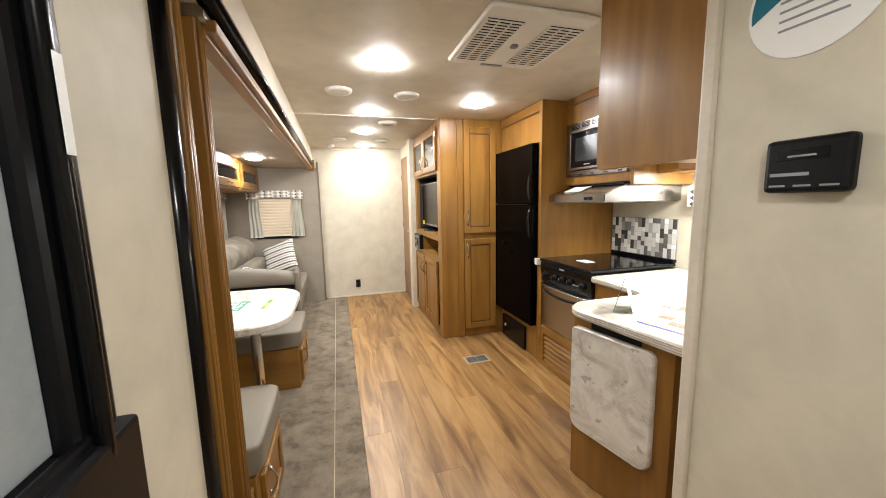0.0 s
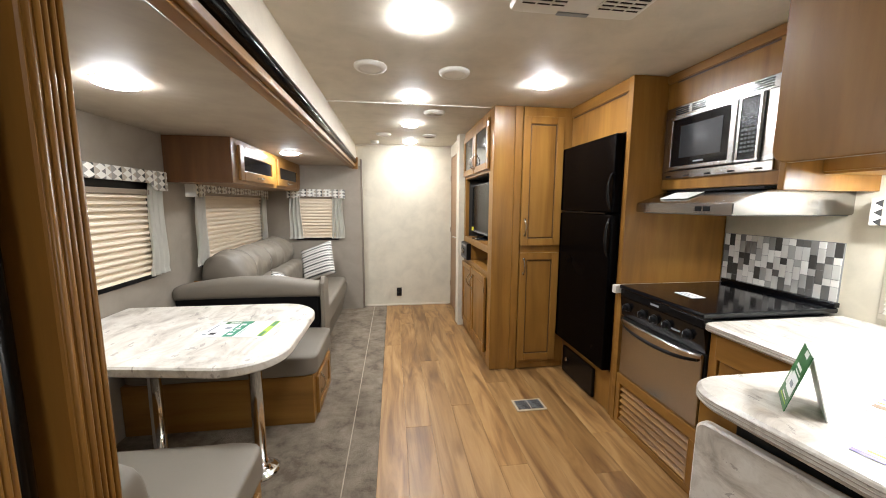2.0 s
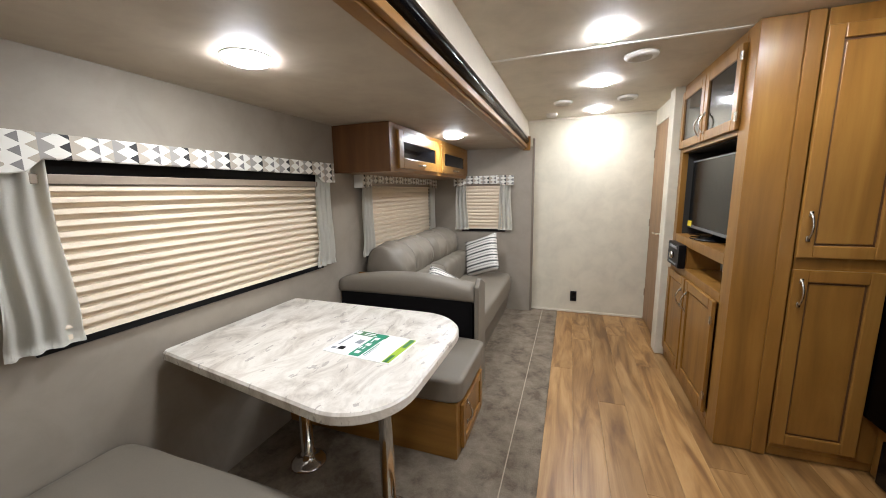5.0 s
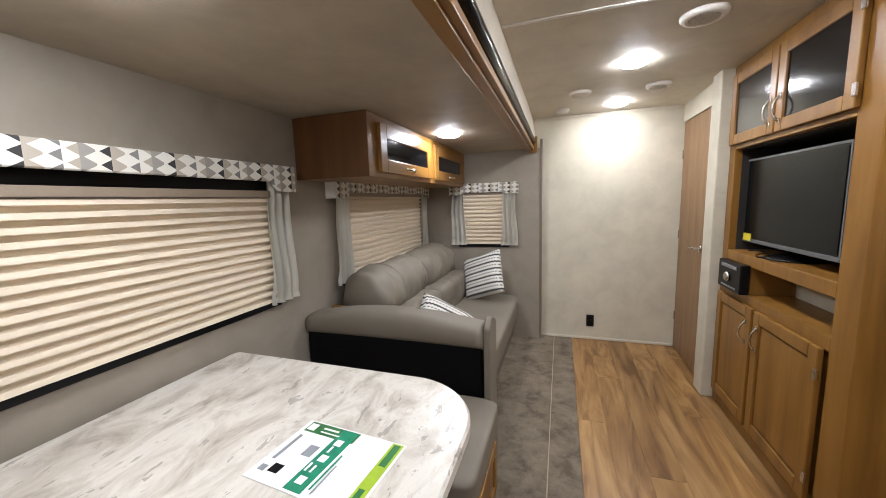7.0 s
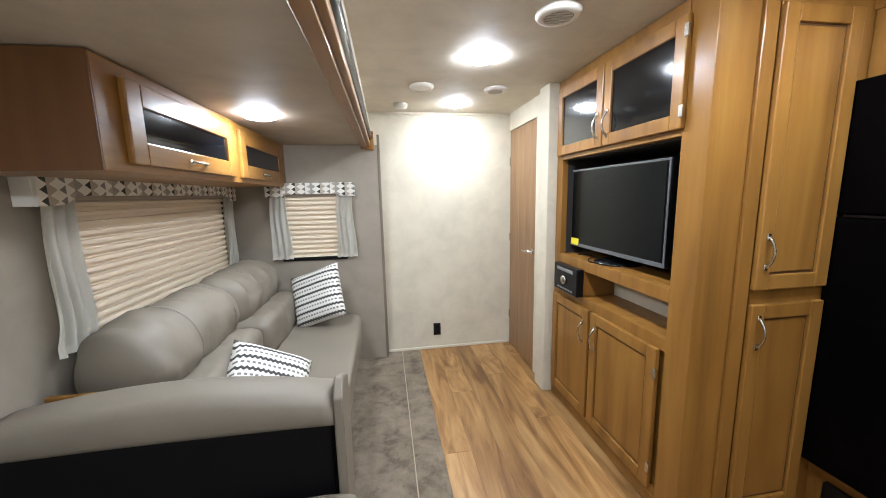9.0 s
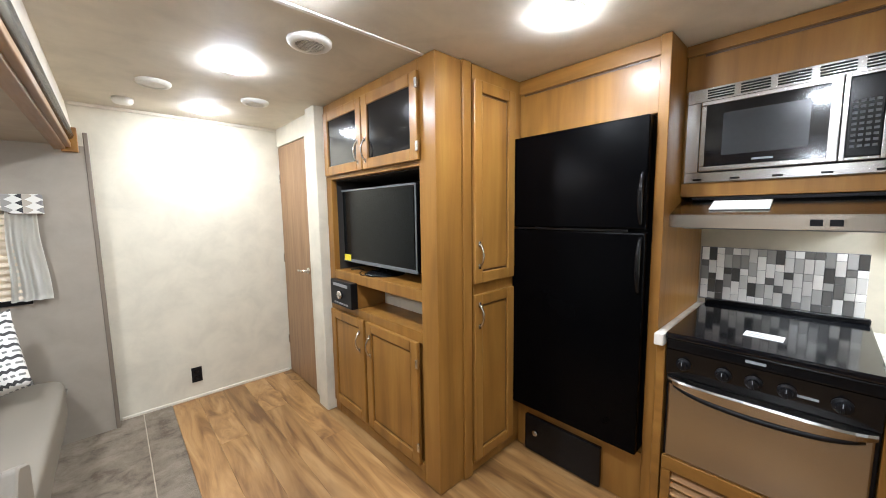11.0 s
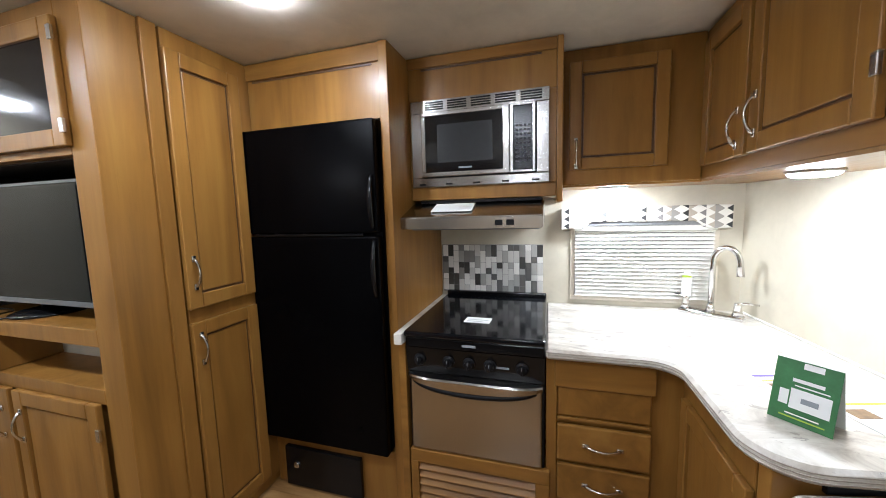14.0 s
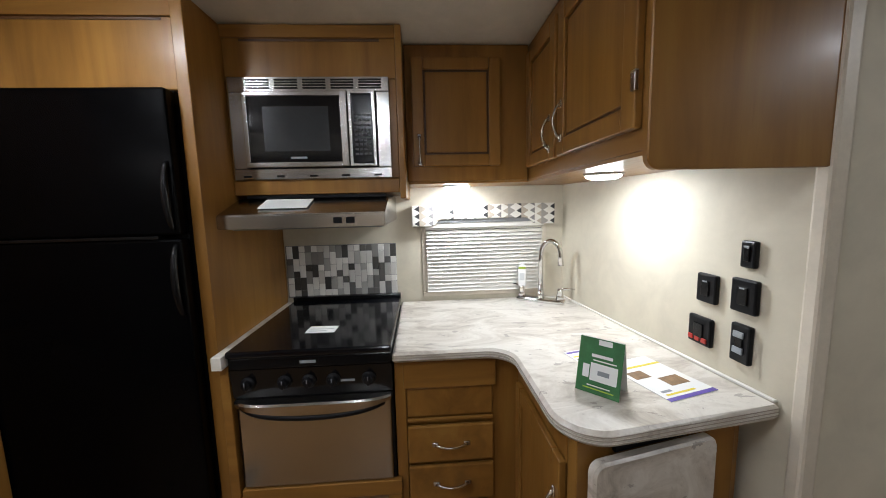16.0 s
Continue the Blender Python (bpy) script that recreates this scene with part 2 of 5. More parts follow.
M_LENS = glowing("lamp_lens", (1.0, 0.99, 0.97), LAMP)
M_PUCK = glowing("puck_lens", (1.0, 1.0, 0.97), PUCK)


def tile_material():
    n = Nodes("mosaic_tile")
    info = n.add("ShaderNodeObjectInfo")
    r = n.add("ShaderNodeValToRGB")
    r.color_ramp.interpolation = "CONSTANT"
    el = r.color_ramp.elements
    tones = [(0, 0.05), (0.12, 0.12), (0.26, 0.24), (0.42, 0.40), (0.58, 0.62), (0.76, 0.82)]
    while len(el) < len(tones):
        el.new(0.5)
    for e, (p, c) in zip(el, tones):
        e.position, e.color = p, (c, c * 0.98, c * 0.93, 1)
    n.link(info.outputs["Random"], r.inputs[0])
    g = n.noise(n.coords(), 30, 4)
    return n.done(n.mix(n.math("MULTIPLY", g, 0.12), r.outputs[0], (0.3, 0.29, 0.27)), 0.16, 0, g, 0.05, 0.001)


M_TILE = tile_material()


# ---------------- builders ----------------
def cube(bm, lo, hi, bev=0.0, seg=2):
    """A box between two corners, with rounded edges."""
    (x0, y0, z0), (x1, y1, z1) = [min(a, b) for a, b in zip(lo, hi)], [max(a, b) for a, b in zip(lo, hi)]
    v = [bm.verts.new((x, y, z)) for x in (x0, x1) for y in (y0, y1) for z in (z0, z1)]
    for q in ((0, 1, 3, 2), (4, 6, 7, 5), (0, 4, 5, 1), (2, 3, 7, 6), (0, 2, 6, 4), (1, 5, 7, 3)):
        bm.faces.new([v[i] for i in q])
    if bev > 0:
        bev = min(bev, 0.45 * min(x1 - x0, y1 - y0, z1 - z0))
        edges = list({e for w in v for e in w.link_edges})
        bmesh.ops.bevel(bm, geom=edges, offset=bev, segments=seg, profile=0.5, affect="EDGES")


def finish(name, bm, material, parent=None, m=None, smooth=False):
    """An object from bm. Without m the geometry is given in the world's metres."""
    base = parent
    while base is not None and base.parent is not None:
        base = base.parent
    bmesh.ops.recalc_face_normals(bm, faces=bm.faces)
    if m is None and base is not None:
        bmesh.ops.translate(bm, verts=bm.verts, vec=-base.location)
    data = bpy.data.meshes.new(name)
    bm.to_mesh(data)
    bm.free()
    data.materials.append(material)
    if smooth:
        for p in data.polygons:
            p.use_smooth = True
    ob = new(name, data)
    if parent is not None:
        ob.parent = parent
    if m is not None:
        if parent is None:
            ob.matrix_basis = m
        elif parent.parent is None:
            ob.matrix_basis = Matrix.Translation(-parent.location) @ m
        else:
            ob.matrix_basis = m
    return ob


def boxes(name, items, material, parent=None, bev=0.003, m=None):
    bm = bmesh.new()
    for lo, hi in items:
        cube(bm, lo, hi, bev)
    return finish(name, bm, material, parent, m)


def each(name, items, material, parent=None, bev=0.003, m=None):
    for it in items:
        boxes(name, [it], material, parent, bev, m)


def thing(name, at, label, category, group="", kind=""):
    ob = new(name)
    ob.location = at
    ob.empty_display_size = 0.1
    return tagged(ob, label, category, group, kind)


def tube(bm, path, radius, sides=10, cap=True):
    """A round bar swept along points; radius may be one number or one for each point."""
    pts = [Vector(p) for p in path]
    rad = radius if isinstance(radius, (list, tuple)) else [radius] * len(pts)
    rings, up = [], None
    for i, p in enumerate(pts):
        d = (pts[min(i + 1, len(pts) - 1)] - pts[max(i - 1, 0)]).normalized()
        if up is None:
            up = d.orthogonal().normalized()
        up = (up - d * up.dot(d)).normalized()
        side = d.cross(up)
        rings.append([bm.verts.new(p + (up * math.cos(a) + side * math.sin(a)) * rad[i]) for a in [2 * math.pi * k / sides for k in range(sides)]])
    for a, b in zip(rings, rings[1:]):
        for k in range(sides):
            bm.faces.new((a[k], a[(k + 1) % sides], b[(k + 1) % sides], b[k]))
    if cap:
        bm.faces.new(rings[0])
        bm.faces.new(rings[-1])


def spun(bm, centre, profile, sides=28, axis="z"):
    """A turned solid: profile of (radius, height) about an axis."""
    rings = []
    for r, h in profile:
        ring = []
        for k in range(sides):
            a = 2 * math.pi * k / sides
            p = (r * math.cos(a), r * math.sin(a), h)
            p = {"z": p, "x": (p[2], p[0], p[1]), "y": (p[0], p[2], p[1])}[axis]
            ring.append(bm.verts.new(Vector(centre) + Vector(p)))
        rings.append(ring)
    for a, b in zip(rings, rings[1:]):
        for k in range(sides):
            bm.faces.new((a[k], a[(k + 1) % sides], b[(k + 1) % sides], b[k]))
    bm.faces.new(rings[0])
    bm.faces.new(rings[-1])


def puff(bm, lo, hi, power=5.0, cuts=12, wrinkle=0.0, bulge=0.0):
    """A stuffed cushion: a box with soft edges and uneven skin."""
    c, h = (Vector(lo) + Vector(hi)) / 2, (Vector(hi) - Vector(lo)) / 2
    made = {}

    def vert(p):
        key = tuple(round(v, 5) for v in p)
        if key not in made:
            n = sum(abs(v) ** power for v in p) ** (1 / power)
            q = Vector(p) / n * max(abs(v) for v in p)
            k = 1 + bulge * (1 - p[0] ** 2) * (1 - p[1] ** 2)
            w = Vector((q.x * h.x, q.y * h.y, q.z * h.z * k)) + c
            if wrinkle:
                w += Vector(q).normalized() * wrinkle * (noise.noise(w * 6.0) + 0.5 * noise.noise(w * 17.0))
            made[key] = bm.verts.new(w)
        return made[key]

    for ax in range(3):
        for s in (-1, 1):
            for i in range(cuts):
                for j in range(cuts):
                    q = []
                    for a, b in ((i, j), (i + 1, j), (i + 1, j + 1), (i, j + 1)):
                        p = [0, 0, 0]
                        p[ax], p[(ax + 1) % 3], p[(ax + 2) % 3] = s, 2 * a / cuts - 1, 2 * b / cuts - 1
                        q.append(vert(p))
                    bm.faces.new(q)


def cushion(name, lo, hi, material, parent, m=None, power=6.0, wrinkle=0.006, cuts=14, bulge=0.0):
    bm = bmesh.new()
    puff(bm, lo, hi, power, cuts, wrinkle, bulge)
    return finish(name, bm, material, parent, m, True)


def rounded_outline(corners, seg=8):
    """Corner points with radii -> outline."""
    out, n = [], len(corners)
    for i, (x, y, r) in enumerate(corners):
        p = Vector((x, y))
        a = (Vector(corners[i - 1][:2]) - p).normalized()
        b = (Vector(corners[(i + 1) % n][:2]) - p).normalized()
        if r <= 0:
            out.append(p)
            continue
        half = a.angle(b) / 2
        d = r / math.tan(half)
        centre = p + (a + b).normalized() * (r / math.sin(half))
        s, e = p + a * d - centre, p + b * d - centre
        turn = math.atan2(s.x * e.y - s.y * e.x, s.dot(e))
        for k in range(seg + 1):
            t = turn * k / seg
            out.append(centre + Vector((s.x * math.cos(t) - s.y * math.sin(t), s.x * math.sin(t) + s.y * math.cos(t))))
    return out


def slab(bm, outline, z0, z1, lip=0.006):
    """A board of any outline with a softened edge."""
    cx = sum(p.x for p in outline) / len(outline)
    cy = sum(p.y for p in outline) / len(outline)
    layers = []
    n = len(outline)
    normals = []
    area = sum(outline[i].x * outline[(i + 1) % n].y - outline[(i + 1) % n].x * outline[i].y for i in range(n))
    for i in range(n):
        d = (outline[(i + 1) % n] - outline[i - 1]).normalized()
        normals.append(Vector((d.y, -d.x)) * (1 if area > 0 else -1))
    for z, inset in ((z0, lip), (z0 + lip, 0), (z1 - lip, 0), (z1, lip)):
        layers.append([bm.verts.new((p.x - q.x * inset, p.y - q.y * inset, z)) for p, q in zip(outline, normals)])
    for a, b in zip(layers, layers[1:]):
        for k in range(n):
            bm.faces.new((a[k], a[(k + 1) % n], b[(k + 1) % n], b[k]))
    bm.faces.new(layers[0])
    bm.faces.new(layers[-1])


def pull(parent, m, length=0.11):
    """An arched nickel pull standing off a front, upright in its own frame."""
    bm = bmesh.new()
    pts, rad = [], []
    for k in range(13):
        s = k / 12
        pts.append((0, -0.026 * math.sin(math.pi * s) ** 0.7 - 0.002, length * (s - 0.5)))
        rad.append(0.0042 + 0.0025 * abs(2 * s - 1) ** 3)
    tube(bm, pts, rad, 8)
    for z in (-length / 2, length / 2):
        cube(bm, (-0.008, -0.005, z - 0.012), (0.008, 0.001, z + 0.012), 0.002)
    return finish("handle", bm, M_NICKEL, parent, m, True)


def hinge(parent, x, z):
    boxes("hinge", [((x - 0.009, -0.006, z - 0.022), (x + 0.009, 0.004, z + 0.022))], M_NICKEL, parent, 0.002, Matrix())


def panel_door(parent, m, w, h, rail=0.052, handle=None, flat=False, glass=False, hinges=None, name="door", grain=None):
    """A cabinet front: rails and stiles round a sunken panel. It faces its own -y."""
    t = 0.02
    bm = bmesh.new()
    cube(bm, (0, 0, 0), (rail, t, h), 0.004)
    cube(bm, (w - rail, 0, 0), (w, t, h), 0.004)
    cube(bm, (rail, 0, 0), (w - rail, t, rail), 0.004)
    cube(bm, (rail, 0, h - rail), (w - rail, t, h), 0.004)
    if not glass:
        cube(bm, (rail + 0.009, 0.008, rail + 0.009), (w - rail - 0.009, t, h - rail - 0.009), 0.003)
    door = finish(name, bm, grain or M_WOOD, parent, m)
    if glass:
        boxes("pane", [((rail - 0.004, 0.009, rail - 0.004), (w - rail + 0.004, 0.013, h - rail + 0.004))], M_GLASSBLACK, door, 0, Matrix())
    else:
        boxes("groove", [((rail - 0.001, 0.0125, rail - 0.001), (w - rail + 0.001, 0.0165, h - rail + 0.001))], M_GROOVE, door, 0, Matrix())
    if handle:
        hx, hz, upright = handle
        pull(door, pose(hx, 0, hz, 0, 0 if upright else 90, 0))
    for hx, hz in hinges or ():
        hinge(door, hx, hz)
    return door


FACE_IN = -90     # fronts on the kitchen side look towards the aisle
# ---------------- the shell ----------------
L, R, BACK, TOP = 1.80, 4.26, 6.73, 2.03       # slide mouth, kitchen wall, far wall, ceiling
SX, STOP, SY0, SY1 = 0.75, 1.76, 2.835, 6.63     # slide-out: outer wall, ceiling, ends
PX, PY = 3.08, 2.465                             # corner of the partition by the sink


def wall(name, lo, hi, material, label, bev=0.0):
    ob = boxes(name, [(lo, hi)], material, None, bev)
    return tagged(ob, label, "wall", kind="structure")


ob = tagged(boxes("ceiling", [((1.70, 0.3, TOP), (R + 0.1, BACK + 0.1, TOP + 0.06))], M_CEIL, None, 0), "cream vinyl ceiling panels of the trailer", "ceiling", kind="structure")
wall("wall_back", (1.70, BACK, 0), (R + 0.1, BACK + 0.06, TOP), M_WALL, "cream vinyl wall at the end of the aisle")
wall("wall_kitchen", (R, 0.3, 0), (R + 0.06, BACK, TOP), M_WALL, "cream vinyl wall behind the stove and sink")
bm = bmesh.new()
slab(bm, [Vector(p) for p in ((PX + 0.03, PY + 0.003), (R, PY + 0.118), (R, PY - 0.09), (PX + 0.03, PY - 0.06))], 0, TOP, 0.0001)
tagged(finish("wall_sink_side", bm, M_WALL), "cream vinyl partition with switches beside the sink", "wall", kind="structure")
wall("wall_partition", (PX, 0.3, 0), (PX + 0.05, PY - 0.036, TOP), M_WALL, "mottled cream vinyl partition with a thermostat")
tagged(boxes("trim_partition", [((PX - 0.008, PY - 0.035, 0), (PX + 0.03, PY + 0.008, TOP))], M_TRIM, None, 0.008), "rounded cream corner trim", "trim", kind="structure")
# added out of view to close the interior; the bedroom beyond is left out
wall("wall_rear", (1.70, 0.24, 0), (PX, 0.3, TOP), M_WALL, "unseen plain cream wall added to close the room behind the entry")
wall("wall_entry", (1.70, 2.27, 0), (1.76, 2.58, TOP), M_WALL, "cream vinyl wall between entry door and slide-out")
wall("wall_entry_far", (1.70, 0.3, 0), (1.76, 1.45, TOP), M_WALL, "cream vinyl wall beside the entry door")
wall("wall_over_entry", (1.70, 1.45, 1.93), (1.76, 2.27, TOP), M_WALL, "cream vinyl strip over the entry door")
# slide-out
wall("wall_slide_side", (SX - 0.05, SY0 - 0.05, 0), (SX, SY1 + 0.05, STOP), M_WALL_SHADED, "vinyl wall of the slide-out, shade put into its colour")
wall("wall_slide_far", (SX, SY1, 0), (1.88, SY1 + 0.05, STOP), M_WALL_SHADED, "vinyl end wall of the slide-out, shade put into its colour")
wall("wall_slide_near", (SX, SY0 - 0.05, 0), (1.699, SY0, STOP), M_WALL_SHADED, "vinyl near end wall of the slide-out, shade put into its colour")
tagged(boxes("ceiling_slide", [((SX - 0.05, SY0 - 0.05, STOP), (L, SY1 + 0.05, STOP + 0.04))], M_CEIL_SLIDE_DIM, None, 0), "low beige ceiling of the slide-out, dimness put into its colour", "ceiling", kind="structure")
wall("wall_over_slide", (1.70, 2.50, STOP + 0.04), (L - 0.004, BACK, TOP), M_CEIL, "filler above the slide-out")
wall("wall_slide_return", (1.72, SY1 + 0.052, 0), (1.80, BACK, STOP), M_WALL, "narrow return wall beside the slide-out")
# header over the slide mouth
hdr = thing("trim_header", (L, 4.6, 1.76), "stepped header over the slide-out with a glossy black seal", "trim", kind="structure")
bm = bmesh.new()
a = [bm.verts.new((x, y, z)) for y in (2.50, BACK) for x, z in ((L - 0.002, 1.845), (L + 0.03, 1.845), (L + 0.008, TOP), (L - 0.002, TOP))]
for q in ((0, 1, 2, 3), (7, 6, 5, 4), (0, 4, 5, 1), (1, 5, 6, 2), (2, 6, 7, 3), (3, 7, 4, 0)):
    bm.faces.new([a[i] for i in q])
finish("fascia", bm, M_TRIM, hdr)
bm = bmesh.new()
tube(bm, [(L + 0.012, 2.60, 1.815), (L + 0.012, 6.64, 1.815)], 0.026, 14)
finish("seal", bm, M_RUBBER, hdr, smooth=True)
boxes("lip", [((L - 0.03, 2.80, 1.745), (L + 0.022, 6.64, 1.775)), ((L - 0.05, 2.80, 1.732), (L - 0.002, 6.64, 1.752))], M_WOOD_H, hdr, 0.004)
boxes("end_block", [((L - 0.02, 6.60, 1.72), (L + 0.05, 6.66, 1.86)), ((L - 0.05, 2.50, 1.80), (L + 0.05, 2.64, 1.90))], M_WOOD_H, hdr, 0.004)
# jamb at the near side of the slide mouth
jmb = thing("trim_jamb", (L, 2.65, 0), "fluted wooden jamb with black rubber seals beside the slide-out", "trim", kind="structure")
boxes("moulding", [((1.70, 2.632, 0), (1.785, 2.664, 1.80)), ((1.70, 2.667, 0), (1.775, 2.688, 1.80)), ((1.70, 2.752, 0), (1.79, 2.785, 1.76)), ((1.70, 2.79, 0), (1.78, 2.832, 1.76))], M_WOOD, jmb, 0.006)
bm = bmesh.new()
tube(bm, [(1.758, 2.605, 0), (1.758, 2.605, TOP)], 0.024, 14)
tube(bm, [(1.728, 2.72, 0), (1.728, 2.72, 1.80)], 0.024, 14)
finish("seal", bm, M_RUBBER, jmb, smooth=True)
for fx, fy, ft in ((1.785, 2.638, 1.80), (1.786, 2.649, 1.80), (1.785, 2.660, 1.80), (1.775, 2.678, 1.80), (1.790, 2.760, 1.76), (1.790, 2.776, 1.76), (1.780, 2.799, 1.76), (1.780, 2.812, 1.76), (1.780, 2.825, 1.76)):
    bm = bmesh.new()
    tube(bm, [(fx, fy, 0.004), (fx, fy, ft - 0.002)], 0.0048, 8)
    finish("flute", bm, M_WOOD, jmb, smooth=True)
boxes("backing", [((1.69, 2.58, 0), (1.715, 2.825, 1.80))], M_BLACKPLASTIC, jmb, 0)
tagged(boxes("trim_slide_end", [((1.872, SY1 - 0.004, 0), (1.893, SY1 + 0.056, STOP + 0.08))], M_EDGETRIM, None, 0.004), "slim grey-brown edge strip at the end of the slide-out", "trim", kind="structure")
tagged(boxes("baseboard", [((1.90, BACK - 0.012, 0), (2.98, BACK, 0.022))], M_TRIM, None, 0.004), "thin cream baseboard", "baseboard", kind="structure")
tagged(boxes("trim_ceiling_end", [((1.82, BACK - 0.012, TOP - 0.02), (2.99, BACK, TOP))], M_TRIM, None, 0.003), "thin cream strip under the ceiling", "trim", kind="structure")
tagged(boxes("trim_ceiling_seam", [((L, 4.865, TOP - 0.006), (3.0, 4.885, TOP))], M_WHITE, None, 0.002), "pale seam strip across the ceiling", "trim", kind="structure")
# floor
tagged(boxes("floor_base", [((0.6, 0.2, -0.08), (R + 0.1, BACK + 0.1, -0.012))], M_DARKVOID, None, 0), "subfloor of the trailer", "floor", kind="structure")
carpet = tagged(boxes("floor_carpet", [((SX, 2.52, -0.012), (2.007, BACK, 0.004)), ((2.0115, 2.2, -0.012), (2.165, BACK, 0.004))], M_CARPET, None, 0.003), "mottled grey-brown carpet of the slide-out", "floor", kind="structure")
tagged(boxes("trim_carpet_seam", [((2.0065, 2.2, -0.012), (2.0118, BACK, 0.0055))], M_SEAMSTRIP, None, 0.001), "pale strip along the carpet seam", "trim", kind="structure")

# door to the back room, in the side wall
wall("wall_door_post", (2.94, 5.88, 0), (R, 6.02, TOP), M_WALL, "narrow cream wall end beside the TV cabinet", 0.006)
wall("wall_door_head", (2.99, 6.02, 1.89), (3.05, BACK, TOP), M_WALL, "cream wall over the narrow door")
wall("wall_door_side", (2.99, 6.02, 0), (3.05, 6.17, 1.89), M_WALL, "cream wall beside the narrow door")
dr = thing("door_1", (2.99, 6.45, 0), "narrow closed wood-print interior door with a nickel lever", "door", kind="structure")
boxes("leaf", [((2.995, 6.175, 0.006), (3.03, 6.715, 1.885))], M_LEAF, dr, 0.002)
bm = bmesh.new()
spun(bm, (2.995, 6.215, 0.93), [(0.001, -0.012), (0.02, -0.012), (0.024, -0.004), (0.024, 0.0)], 20, "x")
tube(bm, [(2.985, 6.215, 0.93), (2.955, 6.215, 0.93), (2.948, 6.24, 0.93), (2.948, 6.30, 0.93)], 0.008, 10)
finish("handle", bm, M_NICKEL, dr, smooth=True)
boxes("hinge", [((2.988, 6.705, z), (2.997, 6.72, z + 0.07)) for z in (0.25, 0.95, 1.6)], M_NICKEL, dr, 0.002)

# entry door with its dark glass and grab bar
ed = thing("door_2", (1.73, 1.86, 0), "closed entry door with grey glass and black frame", "door", kind="structure")
boxes("frame", [((1.70, 2.18, 0), (1.785, 2.27, 1.93)), ((1.70, 1.45, 0), (1.785, 1.53, 1.93)), ((1.70, 1.53, 1.86), (1.785, 2.16, 1.93))], M_BLACKPLASTIC, ed, 0.012)
boxes("pane", [((1.75, 1.53, 1.02), (1.765, 2.18, 1.86))], M_DOORGLASS, ed, 0.002)
boxes("panel", [((1.715, 1.53, 0), (1.745, 2.18, 0.97))], M_WHITE, ed, 0.004)
boxes("rail", [((1.71, 1.53, 0.97), (1.775, 2.18, 1.02))], M_BLACKPLASTIC, ed, 0.008)
boxes("latch", [((1.745, 2.10, 0.72), (1.805, 2.275, 1.01)), ((1.805, 2.15, 0.80), (1.825, 2.19, 0.94)), ((1.776, 1.60, 1.00), (1.79, 2.22, 1.025))], M_BLACKPLASTIC, ed, 0.008)
bm = bmesh.new()
tube(bm, [(1.785, 2.21, 0.9), (1.795, 2.21, 1.0), (1.795, 2.21, 1.8), (1.785, 2.21, 1.9)], 0.012, 10)
finish("bar", bm, M_RUBBER, ed, smooth=True)
boxes("sticker", [((1.8075, 2.203, 1.36), (1.809, 2.217, 1.47))], M_PAPER, ed, 0)
boxes("latch_mark", [((1.8255, 2.165, 0.85), (1.8265, 2.172, 0.90))], M_WHITE, ed, 0)


# ---------------- ceiling fixtures ----------------
def ceiling_lamp(x, y, z, group):
    ob = thing("ceiling_lamp", (x, y, z), "round flush white ceiling lamp, lit", "lamp", group)
    bm = bmesh.new()
    spun(bm, (x, y, z), [(0.0775, 0.0), (0.077, -0.003), (0.0752, -0.0045), (0.072, -0.005)], 32)
    finish("rim", bm, M_WHITE, ob, smooth=True)
    bm = bmesh.new()
    spun(bm, (x, y, z), [(0.0748, -0.005), (0.071, -0.013), (0.056, -0.019), (0.03, -0.023), (0.004, -0.024)], 28)
    finish("lens", bm, M_LENS, ob, smooth=True)
    return ob


for x, y in ((2.25, 1.45), (2.37, 3.68), (2.40, 4.72), (2.42, 5.53), (2.46, 6.43), (3.16, 4.31)):
    ceiling_lamp(x, y, TOP, "ceiling lamps")
for x, y in ((1.25, 3.73), (1.35, 5.60)):
    ceiling_lamp(x, y, STOP, "ceiling lamps")


def ceiling_disc(x, y, r, dark, label, category, name):
    ob = thing(name, (x, y, TOP), label, category, "round ceiling fittings")
    bm = bmesh.new()
    spun(bm, (x, y, TOP), [(r, 0), (r, -0.008), (r * 0.9, -0.018), (r * 0.68, -0.022), (r * 0.64, -0.016)], 32)
    finish("rim", bm, M_WHITE, ob, smooth=True)
    bm = bmesh.new()
    spun(bm, (x, y, TOP), [(r * 0.66, -0.012), (r * 0.66, -0.0165), (0.002, -0.0185)], 28)
    finish("grille", bm, M_GREY if dark else M_WHITE, ob)
    if dark:
        n = 9
        its = []
        for k in range(n):
            v = (k + 0.5) / n * 2 - 1
            half = 0.62 * r * math.sqrt(max(0, 1 - v * v))
            its.append(((x - half, y + v * r * 0.62 - 0.0016, TOP - 0.021), (x + half, y + v * r * 0.62 + 0.0016, TOP - 0.018)))
        boxes("slat", its, M_WHITE, ob, 0)


ceiling_disc(2.59, 5.08, 0.085, True, "round white ceiling speaker with grey grille", "speaker", "ceiling_speaker")
ceiling_disc(2.65, 6.04, 0.075, True, "round white ceiling speaker with grey grille", "speaker", "ceiling_speaker")
ceiling_disc(2.60, 4.21, 0.085, False, "round white ceiling air vent", "vent", "ceiling_vent")
ceiling_disc(2.15, 4.19, 0.085, False, "round white ceiling air vent", "vent", "ceiling_vent")
ceiling_disc(2.17, 6.02, 0.075, False, "round white ceiling air vent", "vent", "ceiling_vent")
ob = thing("smoke_detector", (2.06, 6.46, TOP), "small white smoke detector on the ceiling", "detector")
bm = bmesh.new()
